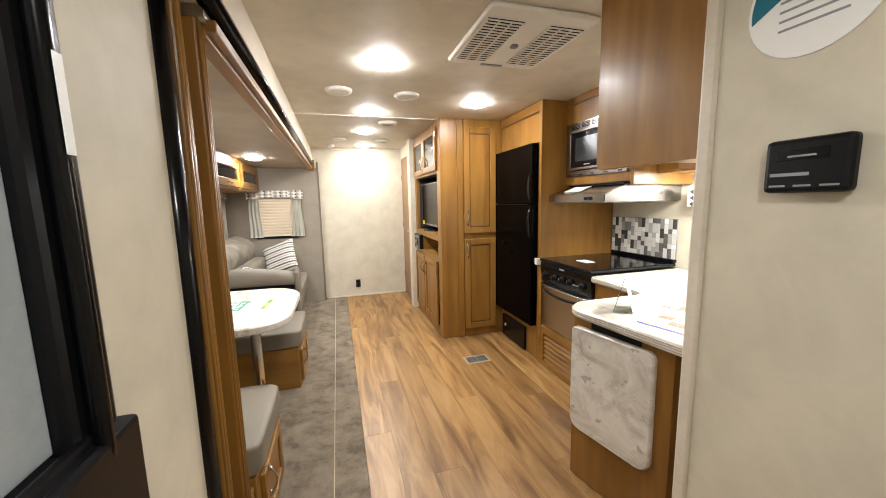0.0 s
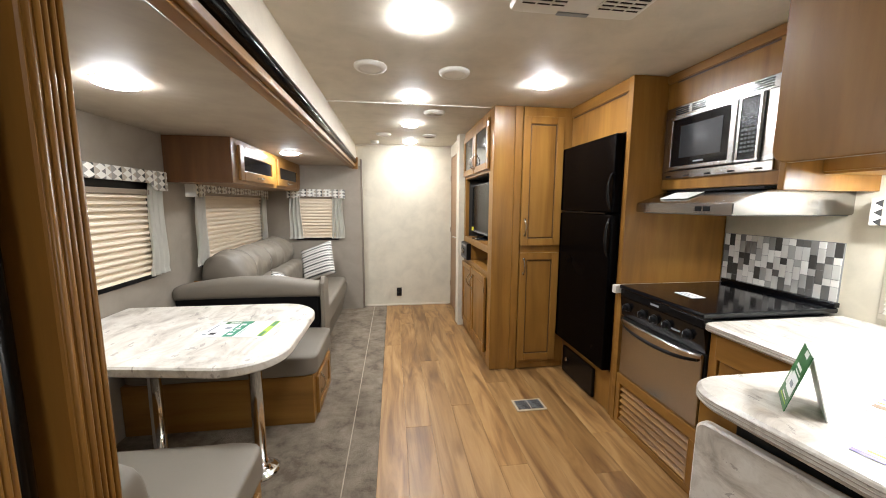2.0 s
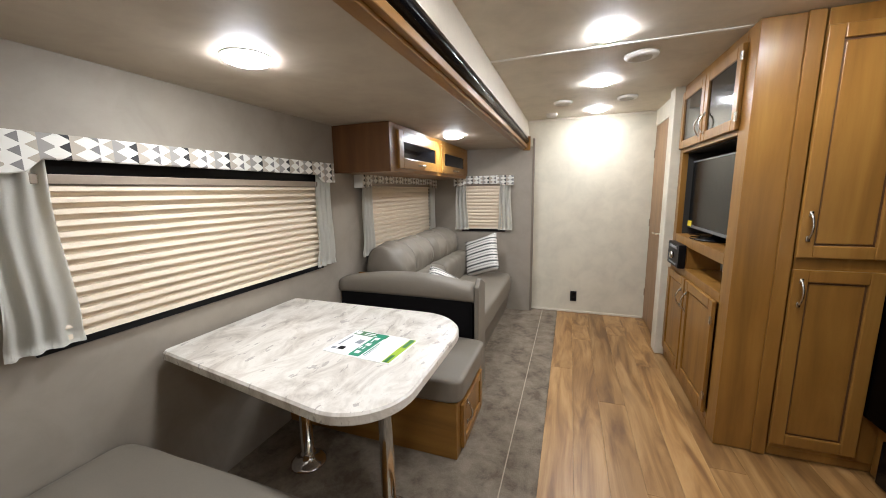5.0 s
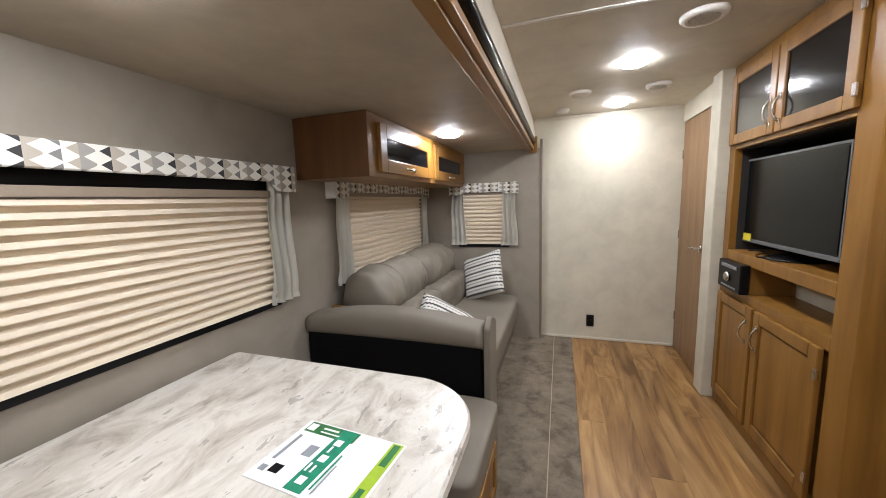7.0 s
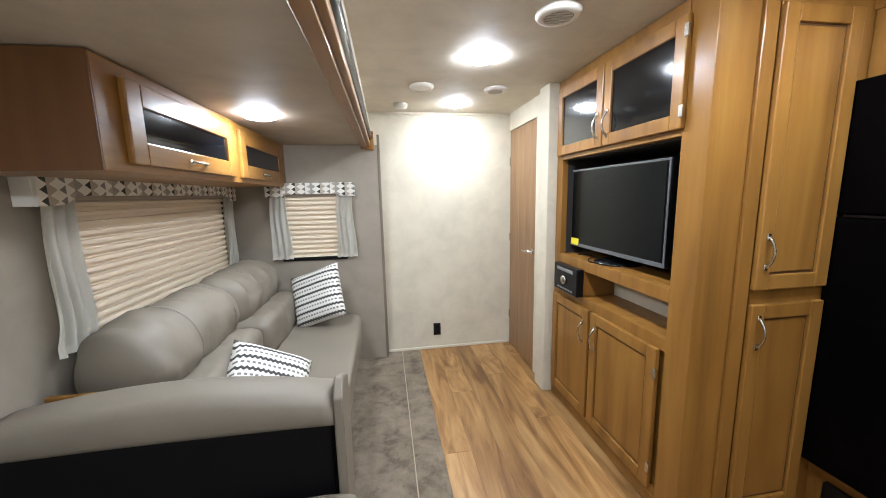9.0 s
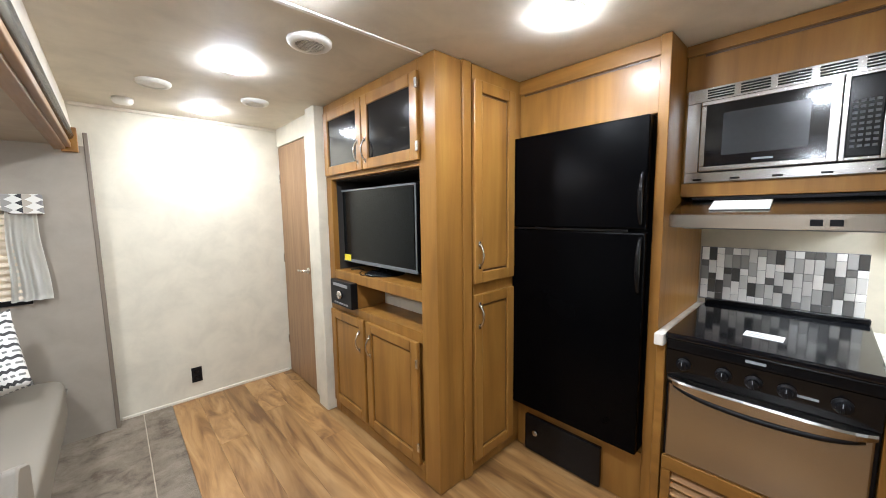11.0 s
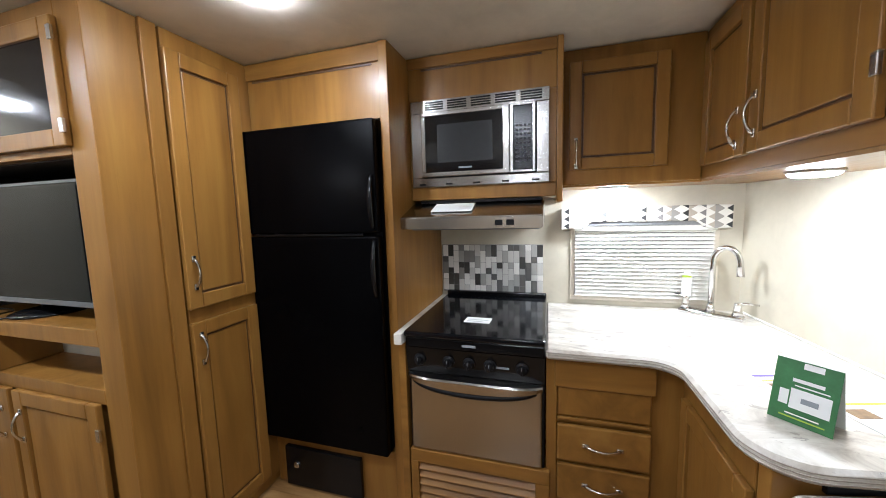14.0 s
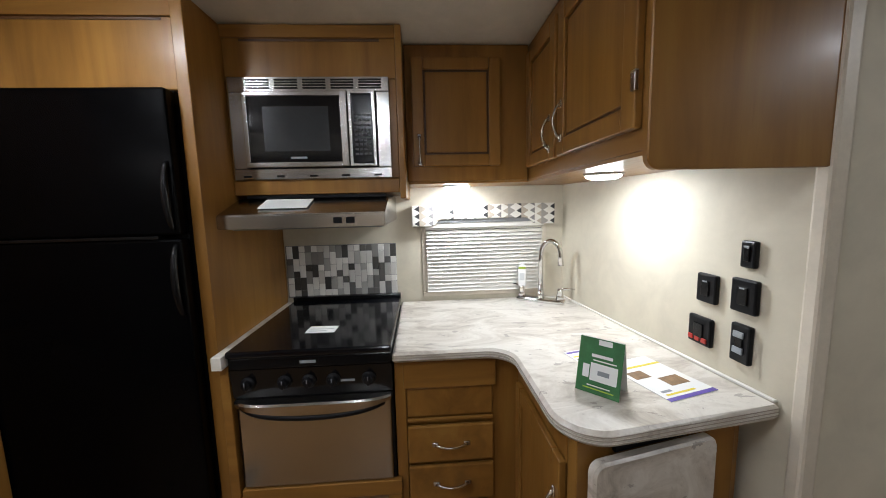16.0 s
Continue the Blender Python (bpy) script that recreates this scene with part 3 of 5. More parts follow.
spun(bm, (2.06, 6.46, TOP), [(0.05, 0), (0.05, -0.018), (0.042, -0.03), (0.02, -0.034)], 24)
finish("body", bm, M_WHITE, ob, smooth=True)

ac = thing("air_conditioner", (2.92, 3.27, TOP), "white ceiling air conditioner panel with two slotted grilles", "air conditioner")
bm = bmesh.new()
slab(bm, rounded_outline([(2.68, 2.98, 0.03), (3.17, 2.98, 0.03), (3.17, 3.54, 0.03), (2.68, 3.54, 0.03)]), TOP - 0.02, TOP, 0.008)
finish("body", bm, M_WHITE, ac)
for x0, x1 in ((2.705, 2.865), (2.985, 3.145)):
    boxes("grille", [((x0, 3.07, TOP - 0.024), (x1, 3.47, TOP - 0.019))], M_SLOT, ac, 0)
    boxes("louver", [((x0, 3.07 + k * 0.0235, TOP - 0.0265), (x1, 3.07 + k * 0.0235 + 0.0095, TOP - 0.0235)) for k in range(17)], M_WHITE, ac, 0)
    boxes("rib", [((xx - 0.003, 3.07, TOP - 0.027), (xx + 0.003, 3.47, TOP - 0.0235)) for xx in (x0, (2 * x0 + x1) / 3, (x0 + 2 * x1) / 3, x1)], M_WHITE, ac, 0)
boxes("knob", [((2.91, 3.26, TOP - 0.031), (2.94, 3.29, TOP - 0.019))], M_GREY, ac, 0.003)
boxes("outlet_slot", [((2.86, 3.51, TOP - 0.024), (2.98, 3.53, TOP - 0.019))], M_GREYINK, ac, 0)


# ---------------- windows ----------------
def valance(parent, m, w, h, drop, depth=0.075):
    """A padded box valance with lower ends, in its own frame facing -y."""
    ob_parts = []
    n = 40
    bm = bmesh.new()
    rows = []
    for k in range(n + 1):
        x = w * k / n
        e = min(x, w - x)
        s = min(1.0, max(0.0, (e - 0.10) / 0.05))
        low = -drop * (1 - s * s * (3 - 2 * s))
        rows.append((x, low))
    for y0, y1 in ((-depth, -depth + 0.012),):
        f = [[bm.verts.new((x, y, z)) for y, z in ((y0, lo + 0.004), (y0, h - 0.004), (y0 + 0.004, h), (y1, h), (y1, lo), (y0 + 0.004, lo))] for x, lo in rows]
        for a, b in zip(f, f[1:]):
            for k in range(6):
                bm.faces.new((a[k], b[k], b[(k + 1) % 6], a[(k + 1) % 6]))
        bm.faces.new(f[0])
        bm.faces.new(f[-1])
    for x0, x1 in ((0, 0.012), (w - 0.012, w)):
        cube(bm, (x0, -depth + 0.012, -drop), (x1, 0, h), 0.003)
    finish("valance", bm, M_TRI, parent, m)
    boxes("top_board", [((0.014, -depth + 0.014, h - 0.014), (w - 0.014, 0, h - 0.003))], M_TRIM, parent, 0, m)


def curtain(parent, m, w, h, flare=0.02):
    """A short tied panel of cloth in soft folds, in its own frame facing -y."""
    bm = bmesh.new()
    nx, nz = 36, 16
    grid = []
    for j in range(nz + 1):
        s = j / nz
        row = []
        for i in range(nx + 1):
            u = i / nx
            ww = w * (0.86 + 0.2 * (1 - s)) + flare * (1 - s) ** 2
            y = -0.046 - 0.011 * math.sin(u * 2 * math.pi * 3.2 + 1.3 * math.sin(s * 2.2)) - 0.005 * math.sin(u * 23 + s * 4) + 0.008 * math.exp(-((s - 0.07) / 0.05) ** 2)
            row.append(bm.verts.new(((u - 0.5) * ww + 0.004 * math.sin(s * 7), y, h * s)))
        grid.append(row)
    for a, b in zip(grid, grid[1:]):
        for i in range(nx):
            bm.faces.new((a[i], a[i + 1], b[i + 1], b[i]))
    bmesh.ops.solidify(bm, geom=bm.faces[:], thickness=0.003)
    finish("curtain", bm, M_CURTAIN, parent, m, True)


def pleated_shade(parent, m, w, h, pleats):
    """Folded cloth: a zigzag in section, in its own frame facing -y."""
    bm = bmesh.new()
    step = h / pleats
    prof = [(-0.002, 0)]
    for k in range(pleats):
        z = k * step
        prof += [(-0.004, z), (-0.030, z + step * 0.05), (-0.028, z + step * 0.50), (-0.006, z + step * 0.54)]
    prof += [(-0.004, h), (-0.002, h)]
    ends = [[bm.verts.new((x, y, z)) for y, z in prof] for x in (0, w)]
    n = len(prof)
    for k in range(n):
        bm.faces.new((ends[0][k], ends[0][(k + 1) % n], ends[1][(k + 1) % n], ends[1][k]))
    finish("shade", bm, M_PLEAT, parent, m)


def dressed_window(name, m, w, h, pleats, val, drop, val_h, rise, label, cw=0.15):
    """Window in its own frame: blind from 0..w, 0..h, facing -y, with valance and curtains."""
    p = thing(name, m.translation, label, "window", kind="structure")
    inner = m
    boxes("frame", [((-0.03, -0.012, -0.028), (w + 0.03, 0, 0.0)), ((-0.03, -0.012, 0), (0, 0, h + 0.05)), ((w, -0.012, 0), (w + 0.03, 0, h + 0.05)), ((0, -0.012, h), (w, 0, h + 0.05))], M_BLACKPLASTIC, p, 0.003, inner)
    boxes("pane", [((0, -0.005, 0), (w, -0.001, h))], M_GLASSBLACK, p, 0, inner)
    pleated_shade(p, inner @ Matrix.Translation((0, -0.006, 0.004)), w, h - 0.02, pleats)
    boxes("head_rail", [((0, -0.044, h - 0.03), (w, -0.008, h + 0.0))], M_HEADRAIL, p, 0.003, inner)
    x0, x1 = val
    valance(p, inner @ Matrix.Translation((x0, 0, rise)), x1 - x0, val_h, drop)
    curtain(p, inner @ Matrix.Translation((x0 + cw * 0.62, 0, -0.005)), cw, rise + 0.03)
    curtain(p, inner @ Matrix.Translation((x1 - cw * 0.62, 0, -0.005)), cw, rise + 0.03)
    return p


# facing the aisle from the slide-out's outer wall: own x runs along +y
dressed_window("window_1", pose(SX, 3.34, 0.87, 0, 0, 90), 1.275, 0.52, 14, (-0.11, 1.39), 0.045, 0.075, 0.56, "wide window with pleated cream shade and patterned valance")
dressed_window("window_2", pose(SX, 5.20, 0.84, 0, 0, 90), 1.29, 0.56, 15, (-0.14, 1.40), 0.035, 0.075, 0.55, "window behind the sofa with pleated shade and curtains")
dressed_window("window_3", pose(1.14, SY1, 0.90, 0, 0, 0), 0.43, 0.50, 13, (-0.10, 0.545), 0.02, 0.085, 0.49, "small window with pleated shade and patterned valance", 0.13)
dressed_window("window_4", pose(1.52, SY0, 0.90, 0, 0, 180), 0.5, 0.50, 15, (-0.12, 0.62), 0.03, 0.09, 0.515, "near end window with pale curtains and patterned valance", 0.13)


# ---------------- dinette ----------------
def bench(name, y0, y1, x1, top, back_y, label):
    p = thing(name, (1.3, (y0 + y1) / 2, 0), label, "bench", "dinette benches")
    boxes("body", [((SX + 0.004, y0 + 0.01, 0.004), (x1 - 0.012, y1 - 0.01, top - 0.125))], M_WOOD_X, p, 0.004)
    cushion("cushion", (SX + 0.01, y0, top - 0.125), (x1 + 0.012, y1, top), M_VINYL, p, power=14, wrinkle=0.003, cuts=18)
    d = panel_door(p, pose(x1 - 0.011, y0 + 0.07, 0.03, 0, 0, 90) @ Matrix.Translation((0, -0.018, 0)), y1 - y0 - 0.14, top - 0.19, 0.045, (0.06, (top - 0.19) * 0.72, True), grain=M_WOOD)
    return p


far_bench = bench("dinette_bench", 4.255, 4.79, 1.79, 0.425, 4.95, "wooden dinette bench with a grey vinyl cushion")
near_bench = bench("dinette_bench", 2.985, 3.49, 1.77, 0.45, 3.1, "wooden dinette bench with grey vinyl seat and back")
cushion("backrest", (SX + 0.01, -0.065, 0), (1.70, 0.065, 0.36), M_VINYL, near_bench, pose(0, SY0 + 0.185, 0.40, 12, 0, 0), power=9, wrinkle=0.004)
boxes("back_box", [((SX + 0.01, SY0 + 0.004, 0.004), (1.75, 2.993, 0.30))], M_WOOD_H, near_bench, 0.003)

M_EDGE = surface("brown_edge_line", (0.33, 0.29, 0.24), 0.45)
tb = thing("dinette_table", (1.3, 3.92, 0), "stone-laminate dinette table on two chrome posts", "table")
bm = bmesh.new()
slab(bm, rounded_outline([(SX + 0.025, 3.63, 0.03), (1.83, 3.465, 0.20), (1.83, 4.35, 0.24), (SX + 0.025, 4.36, 0.03)], 12), 0.685, 0.725, 0.007)
finish("top", bm, M_STONE, tb)
for k, (x, y) in enumerate(((1.60, 3.90), (1.08, 4.03))):
    bm = bmesh.new()
    spun(bm, (x, y, 0), [(0.085, 0.004), (0.085, 0.010), (0.07, 0.018), (0.045, 0.028), (0.036, 0.05), (0.034, 0.06), (0.0285, 0.062), (0.0285, 0.66), (0.055, 0.665), (0.07, 0.686)], 28)
    finish("leg", bm, M_CHROME, tb, smooth=True)


def flat_print(name, m, w, h, bars, label, category, base=M_PAPER, thick=0.0016):
    """A sheet lying in its own xy plane with printed areas."""
    p = thing(name, m.translation, label, category)
    boxes("sheet", [((0, 0, 0), (w, h, thick))], base, p, 0, m)
    for k, (x0, y0, x1, y1, mt) in enumerate(bars):
        boxes("print", [((x0 * w, y0 * h, thick + 0.0001 * (k + 1)), (x1 * w, y1 * h, thick + 0.0004 + 0.0001 * (k + 1)))], mt, p, 0, m)
    return p


flat_print("flyer", pose(1.385, 3.825, 0.7255, 0, 0, -5), 0.30, 0.215, [
    (0.04, 0.80, 0.56, 0.98, M_GREEN), (0.38, 0.03, 0.54, 0.98, M_GREEN2), (0.05, 0.83, 0.13, 0.95, M_PAPER), (0.20, 0.90, 0.36, 0.93, M_PAPER), (0.20, 0.84, 0.40, 0.86, M_PAPER),
    (0.88, 0.03, 0.98, 0.98, M_LIME), (0.90, 0.03, 0.95, 0.30, M_GREEN), (0.90, 0.62, 0.96, 0.96, M_GREEN), (0.06, 0.30, 0.09, 0.72, M_GREYINK), (0.14, 0.14, 0.23, 0.26, M_BLACKPLASTIC),
    (0.25, 0.45, 0.34, 0.62, M_GREYINK), (0.05, 0.12, 0.11, 0.20, M_GREYINK), (0.42, 0.12, 0.49, 0.22, M_PAPER), (0.42, 0.44, 0.49, 0.54, M_PAPER), (0.42, 0.70, 0.49, 0.80, M_PAPER),
    (0.40, 0.28, 0.42, 0.40, M_PAPER), (0.45, 0.28, 0.47, 0.38, M_PAPER), (0.43, 0.58, 0.45, 0.68, M_PAPER), (0.57, 0.10, 0.585, 0.60, M_GREEN2), (0.605, 0.06, 0.615, 0.45, M_GREYINK)],
    "green and white leaflet on the dinette table", "leaflet")

# ---------------- sofa ----------------
sf = thing("sofa", (1.25, 5.8, 0), "grey vinyl jackknife sofa with black lower arm panel", "sofa")
boxes("base", [((SX + 0.02, 4.95, 0.02), (1.62, 6.56, 0.30))], M_VINYL, sf, 0.01)
cushion("seat", (1.05, 4.955, 0.25), (1.70, 6.58, 0.445), M_VINYL, sf, power=9, wrinkle=0.004, cuts=20)
bm = bmesh.new()
a = [bm.verts.new(p) for p in ((1.69, 4.95, 0.36), (1.69, 6.57, 0.36), (1.63, 6.57, 0.03), (1.63, 4.95, 0.03), (1.66, 4.95, 0.36), (1.66, 6.57, 0.36), (1.60, 6.57, 0.03), (1.60, 4.95, 0.03))]
for q in ((0, 1, 2, 3), (4, 7, 6, 5), (0, 4, 5, 1), (3, 2, 6, 7), (0, 3, 7, 4), (1, 5, 6, 2)):
    bm.faces.new([a[i] for i in q])
finish("skirt", bm, M_VINYL, sf)
for y0, y1 in ((5.05, 5.80), (5.80, 6.56)):
    lean = Matrix.Translation((0, y0, 0))
    cushion("lower_back", (0.96, y0 + 0.004, 0.42), (1.23, y1 - 0.004, 0.68), M_VINYL, sf, power=5, wrinkle=0.014, cuts=22)
    bm = bmesh.new()
    ends = [0.004, 0.03, 0.07, 0.12]
    ys = [y0 + e for e in ends] + [y0 + 0.12 + (y1 - y0 - 0.24) * k / 10 for k in range(1, 10)] + [y1 - e for e in reversed(ends)]
    rr = [0.09, 0.14, 0.163, 0.172] + [0.176] * 9 + [0.172, 0.163, 0.14, 0.09]
    tube(bm, [(0.945, y, 0.755) for y in ys], rr, 28)
    bmesh.ops.subdivide_edges(bm, edges=bm.edges[:], cuts=1, use_grid_fill=True)
    for w in bm.verts:
        d = Vector((w.co.x - 0.945, 0, w.co.z - 0.755))
        if d.length > 0.02:
            w.co += d.normalized() * 0.018 * (noise.noise(w.co * 7.0) + 0.8 * noise.noise(Vector((w.co.x * 9, w.co.y * 30, w.co.z * 9))))
    finish("upper_back", bm, M_VINYL, sf, smooth=True)
    for yy in (y0 + 0.26, y1 - 0.14):
        bm = bmesh.new()
        tube(bm, [(0.945 + 0.179 * math.cos(t), yy, 0.755 + 0.179 * math.sin(t)) for t in [math.radians(d) for d in range(-20, 150, 10)]], 0.0022, 6)
        finish("seam", bm, M_SEAM, sf, smooth=True)
# near arm
bm = bmesh.new()
n = 26
rings = []
for k in range(n + 1):
    s = k / n
    x = SX + 0.006 + (1.725 - SX - 0.006) * s
    topz = 0.70 + 0.085 * math.sin(math.pi * (0.12 + 0.76 * s))
    ring = []
    for j in range(20):
        t = 2 * math.pi * j / 20
        c, sn = math.cos(t), math.sin(t)
        yy = 4.885 + 0.09 * math.copysign(abs(c) ** 0.6, c)
        zc, hz = (topz + 0.63) / 2, (topz - 0.63) / 2
        ring.append(bm.verts.new((x, yy, zc + hz * math.copysign(abs(sn) ** 0.6, sn))))
    rings.append(ring)
for a, b in zip(rings, rings[1:]):
    for j in range(20):
        bm.faces.new((a[j], a[(j + 1) % 20], b[(j + 1) % 20], b[j]))
bm.faces.new(rings[0])
bm.faces.new(rings[-1])
finish("armrest", bm, M_VINYL, sf, smooth=True)
boxes("arm_panel", [((SX + 0.006, 4.81, 0.06), (1.715, 4.945, 0.655))], M_BLACKVINYL, sf, 0.012)
bm = bmesh.new()
out = rounded_outline([(4.795, 0.05, 0.02), (4.965, 0.05, 0.02), (4.965, 0.74, 0.03), (4.85, 0.79, 0.03), (4.795, 0.74, 0.02)], 5)
slab(bm, out, 0, 0.03, 0.005)
bmesh.ops.transform(bm, verts=bm.verts, matrix=Matrix(((0, 0, 1, 1.728), (1, 0, 0, 0), (0, 1, 0, 0), (0, 0, 0, 1))))
finish("arm_end", bm, M_VINYL, sf)
boxes("arm_board", [((SX + 0.05, 4.978, 0.70), (1.35, 4.996, 0.74))], M_WOOD_X, sf, 0.003)
# far arm
cushion("armrest", (SX + 0.05, 6.545, 0.30), (1.15, 6.62, 0.60), M_VINYL, sf, power=6)


def pillow(m, size, label):
    p = new("throw_pillow")
    bm = bmesh.new()
    nn = 18
    for s in (-1, 1):
        g = []
        for j in range(nn + 1):
            row = []
            for i in range(nn + 1):
                u, v = 2 * i / nn - 1, 2 * j / nn - 1
                edge = max(0.0, (1 - u ** 4) * (1 - v ** 4))
                pin = 1 - 0.06 * (1 - abs(u) ** 2) * abs(v) ** 3 - 0.06 * (1 - abs(v) ** 2) * abs(u) ** 3
                row.append(bm.verts.new((u * size / 2 * pin, s * (0.002 + 0.065 * edge ** 0.55), v * size / 2 * pin)))
            g.append(row)
        for a, b in zip(g, g[1:]):
            for i in range(nn):
                bm.faces.new((a[i], a[i + 1], b[i + 1], b[i]))
    bmesh.ops.remove_doubles(bm, verts=bm.verts, dist=0.0045)
    bmesh.ops.recalc_face_normals(bm, faces=bm.faces)
    data = p.data
    data = bpy.data.meshes.new("throw_pillow")
    bm.to_mesh(data)
    bm.free()
    data.materials.append(M_PILLOW)
    for f in data.polygons:
        f.use_smooth = True
    bpy.data.objects.remove(p)
    p = new("throw_pillow", data)
    p.matrix_basis = m
    return tagged(p, label, "pillow", "throw pillows")


pillow(pose(1.40, 6.36, 0.65, -24, -20, -18), 0.41, "white throw pillow with dark zigzag rows, leaning at the sofa end")
pillow(pose(1.37, 5.30, 0.545, -58, 30, 22), 0.38, "white throw pillow with dark zigzag rows, lying on the sofa")

# cabinet over the sofa
oc = thing("overhead_cabinet", (1.0, 5.7, 1.45), "maple overhead cabinet with smoked glass fronts", "cabinet")
boxes("body", [((SX + 0.004, 4.835, 1.45), (1.17, SY1 - 0.004, STOP - 0.004))], M_WOOD_H, oc, 0.003)
# thin skin on the near side, its shade painted in
boxes("side", [((SX + 0.004, 4.829, 1.45), (1.178, 4.8345, STOP - 0.004))], M_WOOD_SHADED, oc, 0.001)
boxes("rail", [((1.171, 4.835, 1.45), (1.178, SY1 - 0.004, STOP - 0.004))], M_WOOD_H, oc, 0.002)
for y0, w in ((4.93, 0.74), (5.76, 0.74)):
    d = panel_door(oc, pose(1.196, y0, 1.475, 0, 0, 90), w, 0.245, 0.070, (w * 0.5, 0.032, False), glass=True, grain=M_WOOD_X)

# ---------------- TV cabinet and pantry ----------------
X = 3.0
tv = thing("tv_cabinet", (3.5, 5.35, 0), "tall maple cabinet with open TV bay and shelf", "cabinet")
boxes("body", [((X, 4.80, 0.004), (3.22, 4.915, TOP - 0.003)), ((X, 5.80, 0.004), (4.24, 5.872, TOP - 0.003)), ((X, 4.915, 0.004), (3.6, 5.80, 0.06)),
               ((X, 4.915, 0.06), (X + 0.02, 5.80, 0.10)), ((X, 4.915, 0.72), (3.45, 5.80, 0.775)), ((X, 4.915, 0.925), (3.45, 5.80, 0.985)),
               ((X, 4.915, 1.56), (3.6, 5.80, 1.60)), ((X, 4.915, 1.955), (3.6, 5.80, TOP - 0.003)), ((X, 5.53, 0.775), (3.40, 5.80, 0.925)), ((X + 0.02, 4.915, 1.60), (3.3, 5.80, 1.955)), ((X + 0.02, 4.915, 0.06), (3.3, 5.80, 0.72))], M_WOOD, tv, 0.003)
# dark back and thin sheets over the wood sides paint in the bay's shade
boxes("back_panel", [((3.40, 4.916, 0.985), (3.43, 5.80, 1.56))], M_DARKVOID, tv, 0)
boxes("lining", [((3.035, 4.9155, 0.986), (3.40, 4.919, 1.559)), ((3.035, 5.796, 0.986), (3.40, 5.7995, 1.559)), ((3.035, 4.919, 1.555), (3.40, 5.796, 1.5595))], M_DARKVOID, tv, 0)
boxes("shelf_back", [((3.20, 4.916, 0.775), (3.22, 5.53, 0.925))], M_WALL, tv, 0)
panel_door(tv, pose(X - 0.021, 5.845, 0.09, 0, 0, FACE_IN), 0.41, 0.635, 0.055, (0.365, 0.50, True))
panel_door(tv, pose(X - 0.021, 5.41, 0.09, 0, 0, FACE_IN), 0.475, 0.635, 0.055, (0.045, 0.50, True), hinges=((0.474, 0.1), (0.474, 0.53)))
panel_door(tv, pose(X - 0.021, 5.84, 1.585, 0, 0, FACE_IN), 0.455, 0.385, 0.055, (0.42, 0.10, True), glass=True)
panel_door(tv, pose(X - 0.021, 5.375, 1.585, 0, 0, FACE_IN), 0.475, 0.385, 0.055, (0.035, 0.10, True), glass=True, hinges=((0.474, 0.06), (0.474, 0.33)))

st = thing("television", (3.1, 5.4, 0.99), "black flat television on a pedestal with plastic film", "television")
boxes("bezel", [((3.055, 5.02, 1.035), (3.11, 5.795, 1.50))], M_BLACK, st, 0.008)
boxes("screen", [((3.0525, 5.045, 1.065), (3.056, 5.77, 1.477))], M_SCREEN, st, 0)
bm = bmesh.new()
spun(bm, (3.12, 5.42, 0.986), [(0.12, 0), (0.12, 0.006), (0.1, 0.014), (0.03, 0.02), (0.022, 0.06)], 28)
finish("stand", bm, M_BLACK, st, smooth=True)
boxes("film_edge", [((3.05, 5.02, 1.038), (3.0545, 5.795, 1.058)), ((3.05, 5.022, 1.058), (3.0545, 5.032, 1.495)), ((3.05, 5.03, 1.486), (3.0545, 5.79, 1.497))], M_FILM, st, 0.001)
boxes("sticker", [((3.049, 5.70, 1.045), (3.052, 5.78, 1.085))], M_YELLOW, st, 0)

st.location.x += 0.012

cb = thing("tv_cable", (3.1, 5.5, 0.986), "loose black cable on the TV shelf", "cable")
bm = bmesh.new()
tube(bm, [(3.05 + 0.05 * math.sin(k * 0.5), 5.68 - k * 0.022, 0.9895 + 0.004 * (1 + math.sin(k * 1.1))) for k in range(14)], 0.0035, 8)
finish("cord", bm, M_BLACKPLASTIC, cb, smooth=True)

ra = thing("media_player", (2.98, 5.64, 0.78), "small black wall radio with a round knob", "radio")
boxes("body", [((2.955, 5.515, 0.775), (2.999, 5.785, 0.935))], M_BLACKPLASTIC, ra, 0.006)
bm = bmesh.new()
spun(bm, (2.955, 5.65, 0.85), [(0.026, 0), (0.026, -0.012), (0.02, -0.018)], 22, "x")
finish("knob", bm, M_NICKEL, ra, smooth=True)
each("button", [((2.951, 5.56 + k * 0.03, 0.79), (2.956, 5.58 + k * 0.03, 0.80)) for k in range(6)] + [((2.951, 5.56, 0.90), (2.956, 5.74, 0.918))], M_GREY, ra, 0.001)

pn = thing("pantry_cabinet", (3.4, 5.0, 0), "tall maple pantry cabinet with two panel doors", "cabinet")
boxes("body", [((3.155, 4.785, 0.004), (3.21, 4.799, TOP - 0.003)), ((3.222, 4.79, 0.05), (4.2, 4.91, TOP - 0.003)), ((3.222, 4.80, 0.004), (4.2, 4.91, 0.05))], M_WOOD, pn, 0.003)
panel_door(pn, pose(3.215, 4.768, 1.00, 0, 0, 0), 0.315, 0.955, 0.055, (0.03, 0.14, True))
panel_door(pn, pose(3.215, 4.768, 0.08, 0, 0, 0), 0.315, 0.865, 0.055, (0.03, 0.76, True))

